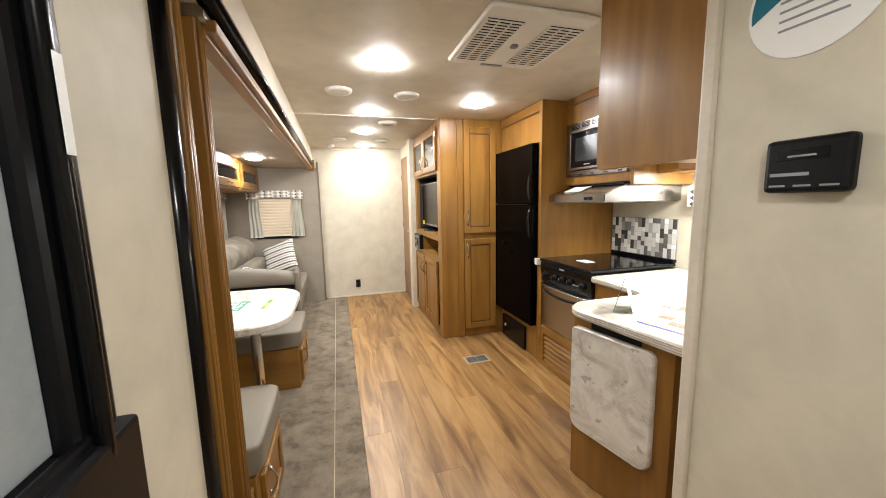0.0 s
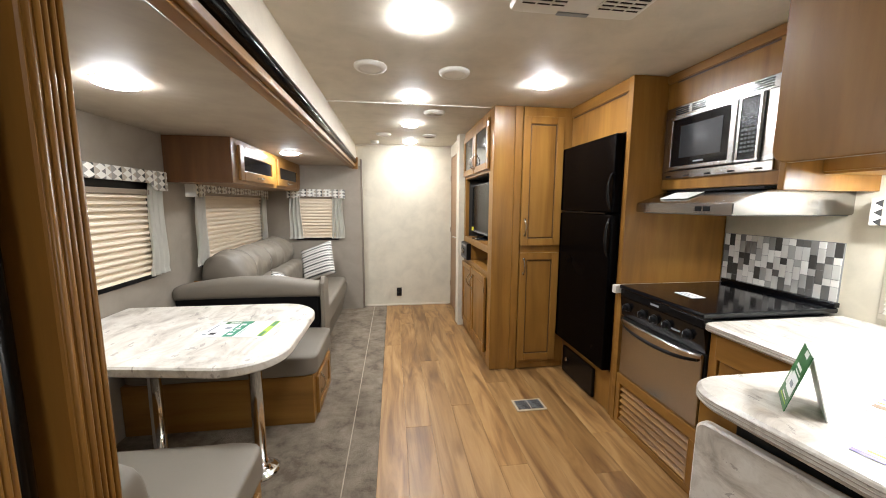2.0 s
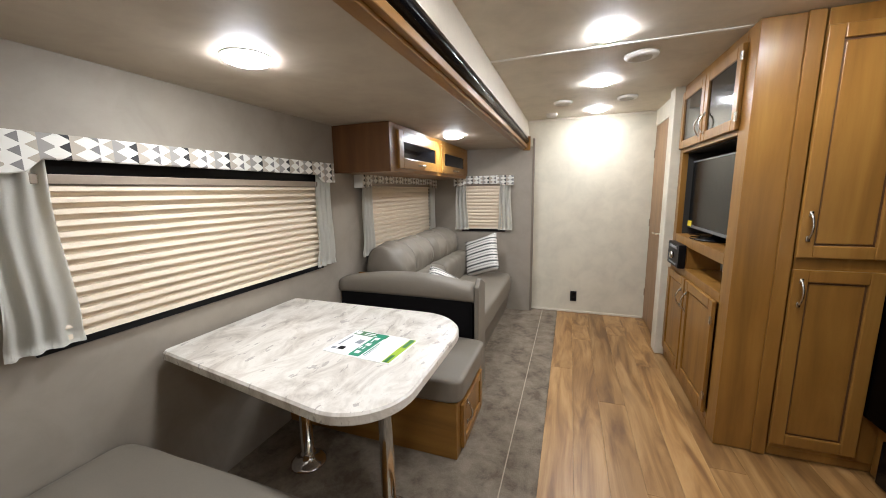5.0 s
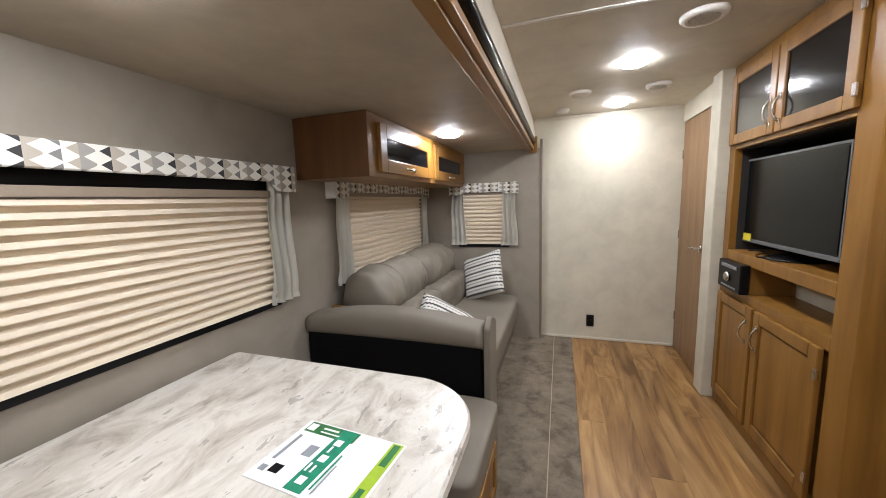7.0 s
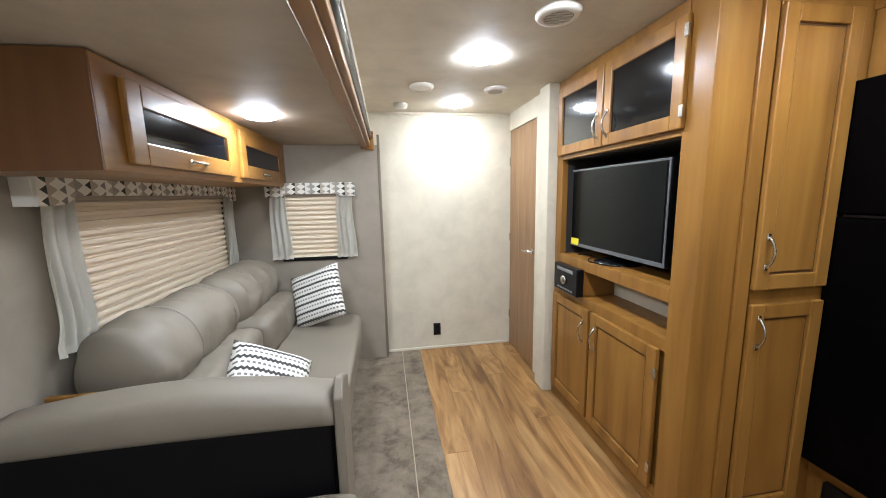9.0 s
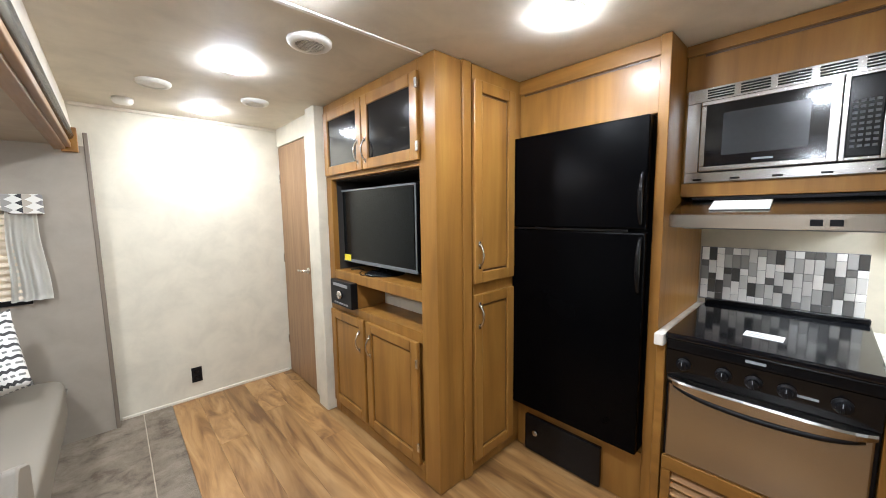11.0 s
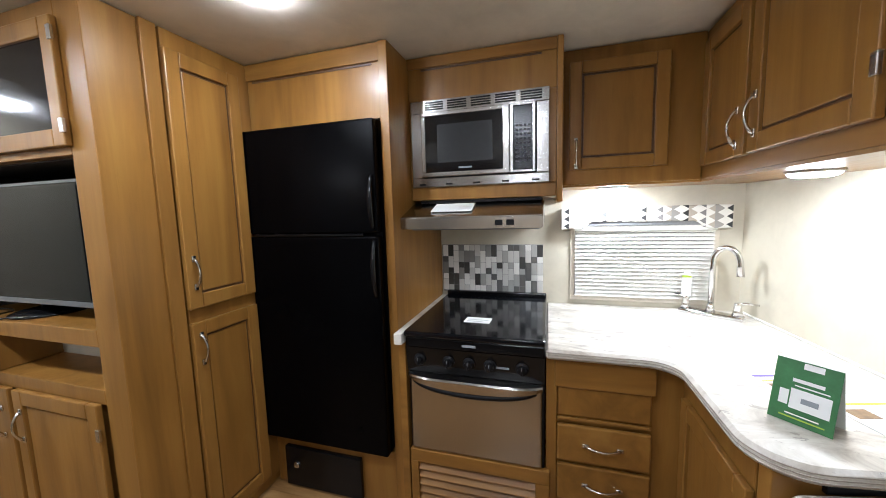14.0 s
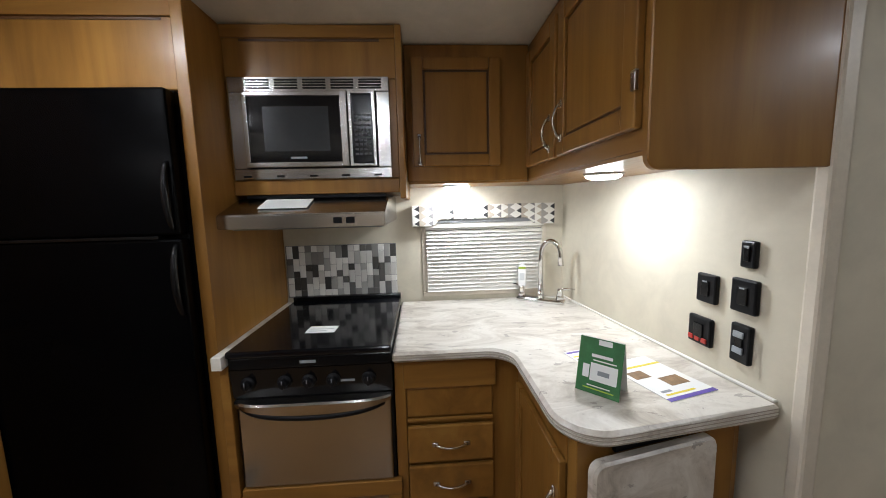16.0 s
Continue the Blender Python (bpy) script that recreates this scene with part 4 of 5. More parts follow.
# ---------------- refrigerator ----------------
rc = thing("refrigerator_surround", (3.9, 4.45, 0), "maple surround panel around the refrigerator", "cabinet")
boxes("panel", [((3.585, 4.085, 0.004), (4.255, 4.125, TOP - 0.003)), ((3.60, 4.125, 1.735), (4.2, 4.788, TOP - 0.003)), ((3.60, 4.125, 0.004), (4.2, 4.788, 0.24)), ((3.59, 4.125, 0.24), (4.2, 4.788, 0.275))], M_WOOD, rc, 0.003)
boxes("rail", [((3.59, 4.125, 1.955), (3.60, 4.788, TOP - 0.004))], M_WOOD_H, rc, 0.002)
boxes("groove", [((3.597, 4.16, 1.945), (3.602, 4.76, 1.953))], M_GROOVE, rc, 0)
fr = thing("refrigerator", (3.7, 4.46, 0.28), "black two-door refrigerator built into maple surround", "refrigerator")
boxes("body", [((3.59, 4.14, 0.28), (4.15, 4.785, 1.73))], M_BLACKPLASTIC, fr, 0.003)
for z0, z1 in ((0.285, 1.255), (1.268, 1.725)):
    boxes("door", [((3.535, 4.135, z0), (3.588, 4.788, z1))], M_FRIDGE, fr, 0.008)
for z0, z1 in ((1.285, 1.50), (1.00, 1.235)):
    bm = bmesh.new()
    tube(bm, [(3.537 - 0.024 * math.sin(math.pi * k / 14) ** 0.6, 4.152, z0 + (z1 - z0) * k / 14) for k in range(15)], [0.007 + 0.004 * math.sin(math.pi * k / 14) for k in range(15)], 12)
    finish("handle", bm, M_BLACK, fr, smooth=True)
boxes("trim", [((3.531, 4.2, 1.2565), (3.56, 4.75, 1.2665))], M_BLACK, fr, 0.001)
lp = thing("furnace_panel", (3.58, 4.5, 0.02), "black access panel with round lock below the refrigerator", "panel")
boxes("plate", [((3.575, 4.30, 0.012), (3.599, 4.72, 0.215))], M_BLACK, lp, 0.004)
bm = bmesh.new()
spun(bm, (3.575, 4.655, 0.125), [(0.016, 0), (0.016, -0.006), (0.01, -0.009)], 20, "x")
finish("lock", bm, M_CHROME, lp, smooth=True)

# ---------------- stove ----------------
so = thing("stove", (3.9, 3.78, 0.3), "black glass-top stove with stainless oven door", "stove")
Y0, Y1, XF = 3.482, 4.045, 3.575
boxes("body", [((XF + 0.02, Y0, 0.30), (4.22, Y1, 0.82))], M_BLACKPLASTIC, so, 0.003)
boxes("cooktop", [((XF - 0.02, Y0 - 0.002, 0.834), (4.24, Y1 + 0.004, 0.858))], M_GLASSBLACK, so, 0.007)
boxes("back_trim", [((4.215, Y0, 0.858), (4.245, Y1, 0.882))], M_BLACK, so, 0.004)
boxes("front_lip", [((XF - 0.012, Y0, 0.790), (XF + 0.03, Y1, 0.833))], M_BLACK, so, 0.006)
bm = bmesh.new()
a = [bm.verts.new(p) for y in (Y0, Y1) for p in ((XF - 0.01, y, 0.788), (XF + 0.008, y, 0.678), (XF + 0.04, y, 0.678), (XF + 0.04, y, 0.788))]
for q in ((0, 1, 2, 3), (7, 6, 5, 4), (0, 4, 5, 1), (1, 5, 6, 2), (2, 6, 7, 3), (3, 7, 4, 0)):
    bm.faces.new([a[i] for i in q])
finish("control_panel", bm, M_BLACK, so)
for k, y in enumerate((3.985, 3.86, 3.775, 3.69, 3.565)):
    bm = bmesh.new()
    spun(bm, (XF - 0.001, y, 0.736), [(0.025, 0), (0.025, -0.008), (0.017, -0.012), (0.015, -0.026), (0.008, -0.028)], 20, "x")
    cube(bm, (XF - 0.033, y - 0.004, 0.719), (XF - 0.012, y + 0.004, 0.753), 0.002)
    finish("knob", bm, M_BLACKPLASTIC, so)
    boxes("mark", [((XF - 0.0345, y - 0.0012, 0.739), (XF - 0.033, y + 0.0012, 0.753))] + [((XF - 0.005, y + dy, 0.766), (XF - 0.0025, y + dy + 0.008, 0.7685)) for dy in (-0.03, 0.02)], M_GREYINK, so, 0)
each("label", [((XF - 0.003, 3.615, 0.726), (XF + 0.001, 3.665, 0.734)), ((XF - 0.0135, 3.745, 0.806), (XF - 0.011, 3.80, 0.816))], M_GREYINK, so, 0)
boxes("door", [((XF + 0.004, Y0 + 0.01, 0.328), (XF + 0.04, Y1 - 0.01, 0.668))], M_STEEL, so, 0.006)
bm = bmesh.new()
rows = []
for k in range(25):
    u = 2 * k / 24 - 1
    y, out, low = (Y0 + Y1) / 2 + u * (Y1 - Y0 - 0.012) / 2, 0.034 * (1 - u ** 6) + 0.004, 0.652 - 0.026 * (1 - u * u)
    rows.append([bm.verts.new(p) for p in ((XF + 0.004, y, 0.674), (XF - out, y, 0.672), (XF - out - 0.004, y, 0.664), (XF - out, y, low), (XF + 0.004, y, low))])
for a, b in zip(rows, rows[1:]):
    for k in range(5):
        bm.faces.new((a[k], a[(k + 1) % 5], b[(k + 1) % 5], b[k]))
bm.faces.new(rows[0])
bm.faces.new(rows[-1])
finish("visor", bm, M_STEEL, so)
bm = bmesh.new()
tube(bm, [(XF - 0.030 * (1 - (2 * k / 24 - 1) ** 6) + 0.002, Y0 + 0.035 + (Y1 - Y0 - 0.07) * k / 24, 0.640 - 0.028 * (1 - (2 * k / 24 - 1) ** 2)) for k in range(25)], 0.0115, 12)
finish("handle", bm, M_BLACKPLASTIC, so, smooth=True)
flat_print("stove_notice", pose(3.72, 3.83, 0.8585, 0, 0, -92), 0.115, 0.075, [(0.1, 0.2, 0.7, 0.26, M_GREYINK), (0.1, 0.5, 0.9, 0.55, M_GREYINK)], "small white notice on the cooktop", "notice")
sb = thing("vented_cabinet", (3.7, 3.78, 0), "maple base with slatted vent under the stove", "cabinet")
boxes("body", [((XF + 0.03, Y0 - 0.02, 0.004), (4.2, Y1 + 0.0, 0.045)), ((XF, Y0 - 0.02, 0.004), (XF + 0.03, Y1, 0.04)), ((XF, Y0 - 0.02, 0.265), (XF + 0.03, Y1, 0.322)),
               ((XF, Y0 - 0.02, 0.04), (XF + 0.03, Y0 + 0.035, 0.265)), ((XF, Y1 - 0.035, 0.04), (XF + 0.03, Y1, 0.265)), ((XF, Y1 + 0.006, 0.004), (4.2, 4.084, 0.802))], M_WOOD_H, sb, 0.003)
# dark sheet painting in the shade behind the slats
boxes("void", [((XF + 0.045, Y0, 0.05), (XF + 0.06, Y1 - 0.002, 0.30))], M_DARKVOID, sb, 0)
for k in range(6):
    bm = bmesh.new()
    cube(bm, (-0.021, Y0 + 0.034, -0.004), (0.021, Y1 - 0.034, 0.004), 0.002)
    bmesh.ops.transform(bm, verts=bm.verts, matrix=pose(XF + 0.02, 0, 0.062 + k * 0.036, 0, -48, 0))
    finish("slat", bm, M_WOOD_H, sb)

# strip of worktop beside the fridge panel
ws = tagged(boxes("counter_strip", [((3.535, 4.050, 0.803), (4.25, 4.0845, 0.850))], M_STONE, None, 0.003), "narrow stone-laminate strip beside the stove", "counter")

# mosaic backsplash
bsp = thing("backsplash", (4.25, 3.8, 1.0), "grey, white and charcoal mosaic tile backsplash behind the stove", "backsplash")
boxes("grout", [((4.252, 3.50, 0.87), (4.259, 4.08, 1.15))], M_GREY, bsp, 0)

# range hood
hd = thing("range_hood", (4.0, 3.8, 1.3), "stainless range hood with dark underside and papers on top", "hood")
bm = bmesh.new()
a = [bm.verts.new(p) for y in (3.49, 4.084) for p in ((3.65, y, 1.275), (3.65, y, 1.325), (3.82, y, 1.385), (4.258, y, 1.395), (4.258, y, 1.275))]
for q in ((4, 3, 2, 1, 0), (5, 6, 7, 8, 9), (0, 1, 6, 5), (1, 2, 7, 6), (2, 3, 8, 7), (3, 4, 9, 8), (4, 0, 5, 9)):
    bm.faces.new([a[i] for i in q])
bmesh.ops.bevel(bm, geom=bm.edges[:], offset=0.004, segments=2, affect="EDGES")
finish("body", bm, M_STEEL, hd)
boxes("top", [((3.80, 3.50, 1.386), (4.2, 4.04, 1.397))], M_BLACKPLASTIC, hd, 0)
boxes("underside", [((3.665, 3.505, 1.27), (4.25, 4.035, 1.2765))], M_GREY, hd, 0.001)
boxes("switch", [((3.646, 3.60, 1.288), (3.651, 3.63, 1.31)), ((3.646, 3.645, 1.288), (3.651, 3.675, 1.31))], M_BLACKPLASTIC, hd, 0.001)
bm = bmesh.new()
cube(bm, (-0.05, -0.09, 0), (0.05, 0.09, 0.004), 0.001)
finish("hood_papers", bm, M_PAPER, hd, pose(3.745, 3.87, 1.362, 0, -19.4, 0))

# microwave and its cabinet
mc = thing("microwave_cabinet", (4.0, 3.75, 1.4), "maple cabinet holding a built-in microwave", "cabinet")
boxes("body", [((3.80, 3.44, 1.835), (4.255, 4.084, TOP - 0.003)), ((3.80, 3.44, 1.40), (4.255, 4.084, 1.458)), ((3.80, 3.44, 1.458), (4.255, 3.478, 1.835)), ((3.80, 4.04, 1.458), (4.255, 4.084, 1.835)),
               ((3.785, 3.415, 1.375), (4.255, 3.4395, TOP - 0.003))], M_WOOD, mc, 0.004)
boxes("rail", [((3.79, 3.44, 1.98), (3.80, 4.084, TOP - 0.004))], M_WOOD_H, mc, 0.002)
boxes("groove", [((3.797, 3.50, 1.97), (3.802, 4.02, 1.978))], M_GROOVE, mc, 0)
mw = thing("microwave", (3.8, 3.76, 1.46), "built-in stainless microwave with black window and keypad", "microwave")
ys0, ys1 = 3.468, 4.072
boxes("trim_kit", [((3.788, ys0, 1.458), (3.80, ys1, 1.50)), ((3.788, ys0, 1.785), (3.80, ys1, 1.84)), ((3.788, ys0, 1.50), (3.80, 3.52, 1.785)), ((3.788, 4.022, 1.50), (3.80, ys1, 1.785))], M_STEEL, mw, 0.003)
boxes("vent_slot", [((3.785, ys0 + 0.03 + g * 0.105, 1.796 + k * 0.010), (3.789, ys0 + 0.115 + g * 0.105, 1.801 + k * 0.010)) for g in (0, 1, 2, 3, 4) for k in range(4)], M_SLOT, mw, 0)
each("vent_slot", [((3.785, ys0 + 0.04 + g * 0.125, 1.467), (3.789, ys0 + 0.07 + g * 0.125, 1.474)) for g in range(5)], M_SLOT, mw, 0)
boxes("body", [((3.80, 3.52, 1.50), (4.2, 4.022, 1.785))], M_BLACKPLASTIC, mw, 0)
boxes("door", [((3.772, 3.635, 1.503), (3.80, 4.019, 1.522)), ((3.772, 3.635, 1.766), (3.80, 4.019, 1.783)), ((3.772, 4.0, 1.522), (3.80, 4.019, 1.766)), ((3.765, 3.628, 1.503), (3.80, 3.655, 1.783))], M_STEEL, mw, 0.003)
boxes("window", [((3.776, 3.655, 1.522), (3.80, 4.0, 1.766))], M_GLASSBLACK, mw, 0)
boxes("mesh_screen", [((3.7745, 3.70, 1.563), (3.777, 3.945, 1.728))], M_MESH, mw, 0)
boxes("control_panel", [((3.774, 3.536, 1.515), (3.80, 3.612, 1.772))], M_BLACK, mw, 0.002)
boxes("panel_frame", [((3.772, 3.523, 1.503), (3.80, 3.535, 1.783)), ((3.772, 3.613, 1.503), (3.80, 3.627, 1.783)), ((3.772, 3.535, 1.503), (3.80, 3.613, 1.514)), ((3.772, 3.535, 1.773), (3.80, 3.613, 1.783))], M_STEEL, mw, 0.002)
each("button", [((3.7725, 3.543 + c * 0.0165, 1.545 + r * 0.018), (3.7745, 3.554 + c * 0.0165, 1.553 + r * 0.018)) for c in range(4) for r in range(9)], M_KEYS, mw, 0)
each("label", [((3.7745, 3.79, 1.535), (3.777, 3.85, 1.542))], M_GREYINK, mw, 0)

# ---------------- sink corner ----------------
ct = thing("counter", (3.7, 2.9, 0.77), "pale stone-laminate L-shaped worktop with rounded nose", "counter")
bm = bmesh.new()
slab(bm, rounded_outline([(R - 0.004, 3.478, 0), (3.562, 3.478, 0.01), (3.562, 3.055, 0.09), (3.045, 3.055, 0.11), (3.13, PY + 0.014, 0.0), (R - 0.004, PY + 0.122, 0)], 10), 0.786, 0.826, 0.009)
finish("top", bm, M_STONE, ct)
bm = bmesh.new()
slab(bm, [Vector(p) for p in ((3.14, PY + 0.008), (R - 0.002, PY + 0.117), (R - 0.002, PY + 0.13), (3.14, PY + 0.02))], 0.826, 0.832, 0.001)
finish("caulk", bm, M_WHITE, ct)
for z in (0.796, 0.805, 0.814):
    bm = bmesh.new()
    e = 0.0012
    slab(bm, rounded_outline([(R - 0.004, 3.478 + e, 0), (3.562 - e, 3.478 + e, 0.01), (3.562 - e, 3.055 + e, 0.09), (3.045 - e, 3.055 + e, 0.11), (3.13 - e, PY + 0.014, 0.0), (R - 0.004, PY + 0.122, 0)], 10), z, z + 0.0022, 0.0003)
    finish("edge_line", bm, M_EDGE, ct)
bc = thing("base_cabinet", (3.7, 2.9, 0), "maple base cabinet with drawers and a door under the worktop", "cabinet")
boxes("body", [((3.615, 2.59, 0.06), (4.24, 3.477, 0.785)), ((3.16, 2.56, 0.004), (3.615, 3.01, 0.785)), ((3.70, 2.59, 0.004), (4.24, 3.477, 0.06)), ((3.596, 3.437, 0.06), (3.615, 3.477, 0.785))], M_WOOD, bc, 0.003)


def drawer(y1, z0, w, h, handle, name="drawer", x=3.588):
    d = boxes(name, [((0, 0, 0), (w, 0.018, h))], M_WOOD_H, bc, 0.006, pose(x, y1, z0, 0, 0, FACE_IN))
    if handle:
        pull(d, pose(w / 2, 0, h / 2, 0, 90, 0), 0.12)


drawer(3.435, 0.375, 0.325, 0.147, True)
drawer(3.435, 0.213, 0.325, 0.147, True)
drawer(3.435, 0.07, 0.325, 0.12, True)
drawer(3.435, 0.552, 0.325, 0.118, False, "false_front", 3.603)
boxes("rail", [((3.590, 3.10, 0.672), (3.6075, 3.445, 0.785)), ((3.596, 3.11, 0.535), (3.6075, 3.435, 0.549))], M_WOOD_H, bc, 0.004)
boxes("groove", [((3.600, 3.112, 0.6705), (3.6078, 3.434, 0.6718))], M_GROOVE, bc, 0)
panel_door(bc, pose(3.575, 3.031, 0.07, 0, 0, 180), 0.42, 0.62, 0.055, (0.39, 0.46, True))
fp = thing("counter_flap", (3.06, 2.82, 0.5), "folded-down stone-laminate counter extension hanging on the cabinet end", "counter flap")
fm = pose(3.062, 2.985, 0, 0, 0, -78)
bm = bmesh.new()
slab(bm, rounded_outline([(0, 0.27, 0.05), (0.37, 0.27, 0.05), (0.37, 0.745, 0.03), (0, 0.745, 0.03)], 6), 0, 0.03, 0.006)
bmesh.ops.transform(bm, verts=bm.verts, matrix=Matrix(((1, 0, 0, 0), (0, 0, 1, 0), (0, 1, 0, 0), (0, 0, 0, 1))))
finish("board", bm, M_STONE_V, fp, fm)
boxes("bracket", [((0.08, 0.03, 0.742), (0.30, 0.075, 0.784))], M_BLACKPLASTIC, fp, 0.002, fm)
boxes("end_panel", [((-0.02, 0.04, 0.004), (0.5, 0.075, 0.785))], M_WOOD, bc, 0.003, fm)
# wall cabinets over the sink
wc = thing("wall_cabinet", (4.1, 3.2, 1.45), "dark-shaded maple wall cabinet over the window", "cabinet", "wall cabinets")
boxes("body", [((3.955, 2.872, 1.45), (4.255, 3.413, TOP - 0.003))], M_WOOD, wc, 0.003)
panel_door(wc, pose(3.934, 3.385, 1.515, 0, 0, FACE_IN), 0.385, 0.455, 0.05, (0.028, 0.07, True))
w2 = thing("wall_cabinet", (3.6, 2.7, 1.45), "maple wall cabinet with two doors beside the sink", "cabinet", "wall cabinets")
boxes("body", [((3.10, PY + 0.004, 1.45), (4.255, 2.868, TOP - 0.003))], M_WOOD_X, w2, 0.003)
bm = bmesh.new()
slab(bm, rounded_outline([(PY + 0.004, 1.405, 0.0), (2.884, 1.405, 0.03), (2.884, TOP - 0.004, 0), (PY + 0.004, TOP - 0.004, 0)], 6), 0, 0.02, 0.003)
bmesh.ops.transform(bm, verts=bm.verts, matrix=Matrix(((0, 0, 1, 3.079), (1, 0, 0, 0), (0, 1, 0, 0), (0, 0, 0, 1))))
finish("end_panel", bm, M_WOOD, w2)
panel_door(w2, pose(3.93, 2.889, 1.50, 0, 0, 180), 0.33, 0.475, 0.05, (0.29, 0.09, True))
panel_door(w2, pose(3.575, 2.889, 1.50, 0, 0, 180), 0.45, 0.475, 0.055, (0.04, 0.11, True), hinges=((0.449, 0.10), (0.449, 0.38)))
boxes("soffit", [((3.10, PY + 0.006, 1.44), (4.25, 2.87, 1.4495)), ((3.96, 2.87, 1.44), (4.25, 3.41, 1.4495))], M_WOOD_X, w2, 0)


def puck(x, y):
    ob = thing("under_cabinet_lamp", (x, y, 1.44), "round lit lamp under the wall cabinet", "lamp", "under-cabinet lamps")
    bm = bmesh.new()
    spun(bm, (x, y, 1.44), [(0.066, 0), (0.066, -0.006), (0.058, -0.010)], 26)
    finish("rim", bm, M_WHITE, ob, smooth=True)
    bm = bmesh.new()
    spun(bm, (x, y, 1.44), [(0.060, -0.008), (0.056, -0.014), (0.04, -0.02), (0.004, -0.022)], 26)
    finish("lens", bm, M_PUCK, ob, smooth=True)


puck(3.57, 2.72)
puck(4.10, 3.18)

# kitchen window with mini blind
kw = thing("window_5", (R, 3.02, 0.84), "sink window with white slatted blind and patterned valance", "window", kind="structure")
boxes("frame", [((R - 0.01, 2.68, 0.85), (R, 3.36, 0.875)), ((R - 0.01, 3.335, 0.875), (R, 3.36, 1.26)), ((R - 0.01, 2.68, 0.875), (R, 2.705, 1.26))], M_TRIM, kw, 0.003)
boxes("pane", [((R - 0.006, 2.705, 0.875), (R - 0.001, 3.335, 1.26))], M_GLASSBLACK, kw, 0)
boxes("head_rail", [((R - 0.04, 2.70, 1.225), (R - 0.008, 3.34, 1.25))], M_WHITE, kw, 0.003)
boxes("dark_strip", [((R - 0.045, 2.72, 1.25), (R - 0.02, 3.32, 1.275))], M_GREY, kw, 0.002)
valance(kw, pose(R, 3.405, 1.27, 0, 0, FACE_IN), 0.755, 0.075, 0.035, 0.055)
slat = None
for k in range(18):
    z = 0.886 + k * 0.0198
    if slat is None:
        bm = bmesh.new()
        cube(bm, (-0.0105, -0.315, -0.0006), (0.0105, 0.315, 0.0006))
        slat = finish("slat", bm, M_MINI, kw, pose(R - 0.022, 3.02, z, 0, -52, 0))
    else:
        s2 = new("slat", slat.data)
        s2.parent = kw
        s2.matrix_basis = Matrix.Translation(-kw.location) @ pose(R - 0.022, 3.02, z, 0, -52, 0)

# faucet
fc = thing("faucet", (4.14, 2.75, 0.81), "chrome gooseneck sink faucet with two lever handles", "faucet")
ax = Matrix.Translation((4.14, 2.745, 0.826)) @ pose(0, 0, 0, 0, 0, -34)
bm = bmesh.new()
cube(bm, (-0.028, -0.125, 0), (0.028, 0.125, 0.022), 0.009)
for s in (-1, 1):
    spun(bm, (0, s * 0.1, 0.02), [(0.022, 0), (0.018, 0.02), (0.014, 0.045), (0.017, 0.05), (0.012, 0.06)], 18)
    tube(bm, [(0, s * 0.1, 0.075), (0.01, s * 0.13, 0.08), (0.02, s * 0.17, 0.078)], [0.007, 0.006, 0.004], 8)
spun(bm, (0, 0, 0.02), [(0.02, 0), (0.017, 0.02), (0.013, 0.04)], 18)
neck = [(0, 0, 0.05), (0, 0, 0.24)] + [(0, -0.05 + 0.05 * math.cos(t), 0.25 + 0.075 * math.sin(t)) for t in [math.pi * k / 12 for k in range(1, 13)]] + [(0, -0.102, 0.20)]
tube(bm, neck, [0.0125] * (len(neck) - 1) + [0.0155], 12)
finish("body", bm, M_CHROME, fc, ax, True)
sp = thing("faucet_tag", (4.14, 2.745, 0.826), "white paper tag with yellow-green band on a faucet handle", "tag")
tm = ax @ Matrix.Translation((0, 0.1, 0.078)) @ pose(0, 0, 0, 0, 0, 112)
boxes("sleeve", [((-0.019, -0.002, 0), (0.019, 0.002, 0.112)), ((-0.012, -0.0018, 0.112), (0.012, 0.0018, 0.126))], M_PAPER, sp, 0.0015, tm)
boxes("band", [((-0.019, -0.0032, 0.092), (0.019, 0.0032, 0.103))], M_LIME, sp, 0.0005, tm)
boxes("print", [((-0.013, -0.0028, 0.03), (0.013, 0.0028, 0.07))], M_GREYWASH, sp, 0.0003, tm)

# tent card and brochures on the worktop
cd = thing("tent_card", (3.24, 2.90, 0.81), "green folded advertising card standing on the worktop", "card")
cm = pose(3.262, 2.945, 0.8265, 0, 0, -137)
bm = bmesh.new()
cube(bm, (0, -0.001, 0), (0.115, 0.001, 0.15))
finish("front", bm, M_GREEN, cd, cm @ pose(0, 0, 0, -14, 0, 0))
bm = bmesh.new()
cube(bm, (0, -0.001, 0), (0.115, 0.001, 0.15))
finish("rear", bm, M_PAPER, cd, cm @ pose(0, 0.072, 0, 14, 0, 0))
for x0, z0, x1, z1, mt in ((0.035, 0.035, 0.105, 0.082, M_PAPER), (0.015, 0.04, 0.032, 0.075, M_PAPER), (0.035, 0.098, 0.09, 0.106, M_PAPER), (0.04, 0.088, 0.10, 0.091, M_PAPER), (0.05, 0.132, 0.085, 0.146, M_PAPER),
                           (0.055, 0.052, 0.085, 0.064, M_GREYINK), (0.02, 0.012, 0.10, 0.015, M_LIME), (0.03, 0.02, 0.09, 0.023, M_PAPER)):
    bm = bmesh.new()
    cube(bm, (x0, -0.0022 if mt is M_GREYINK else -0.0016, z0), (x1, -0.001, z1))
    finish("print", bm, mt, cd, cm @ pose(0, 0, 0, -14, 0, 0))
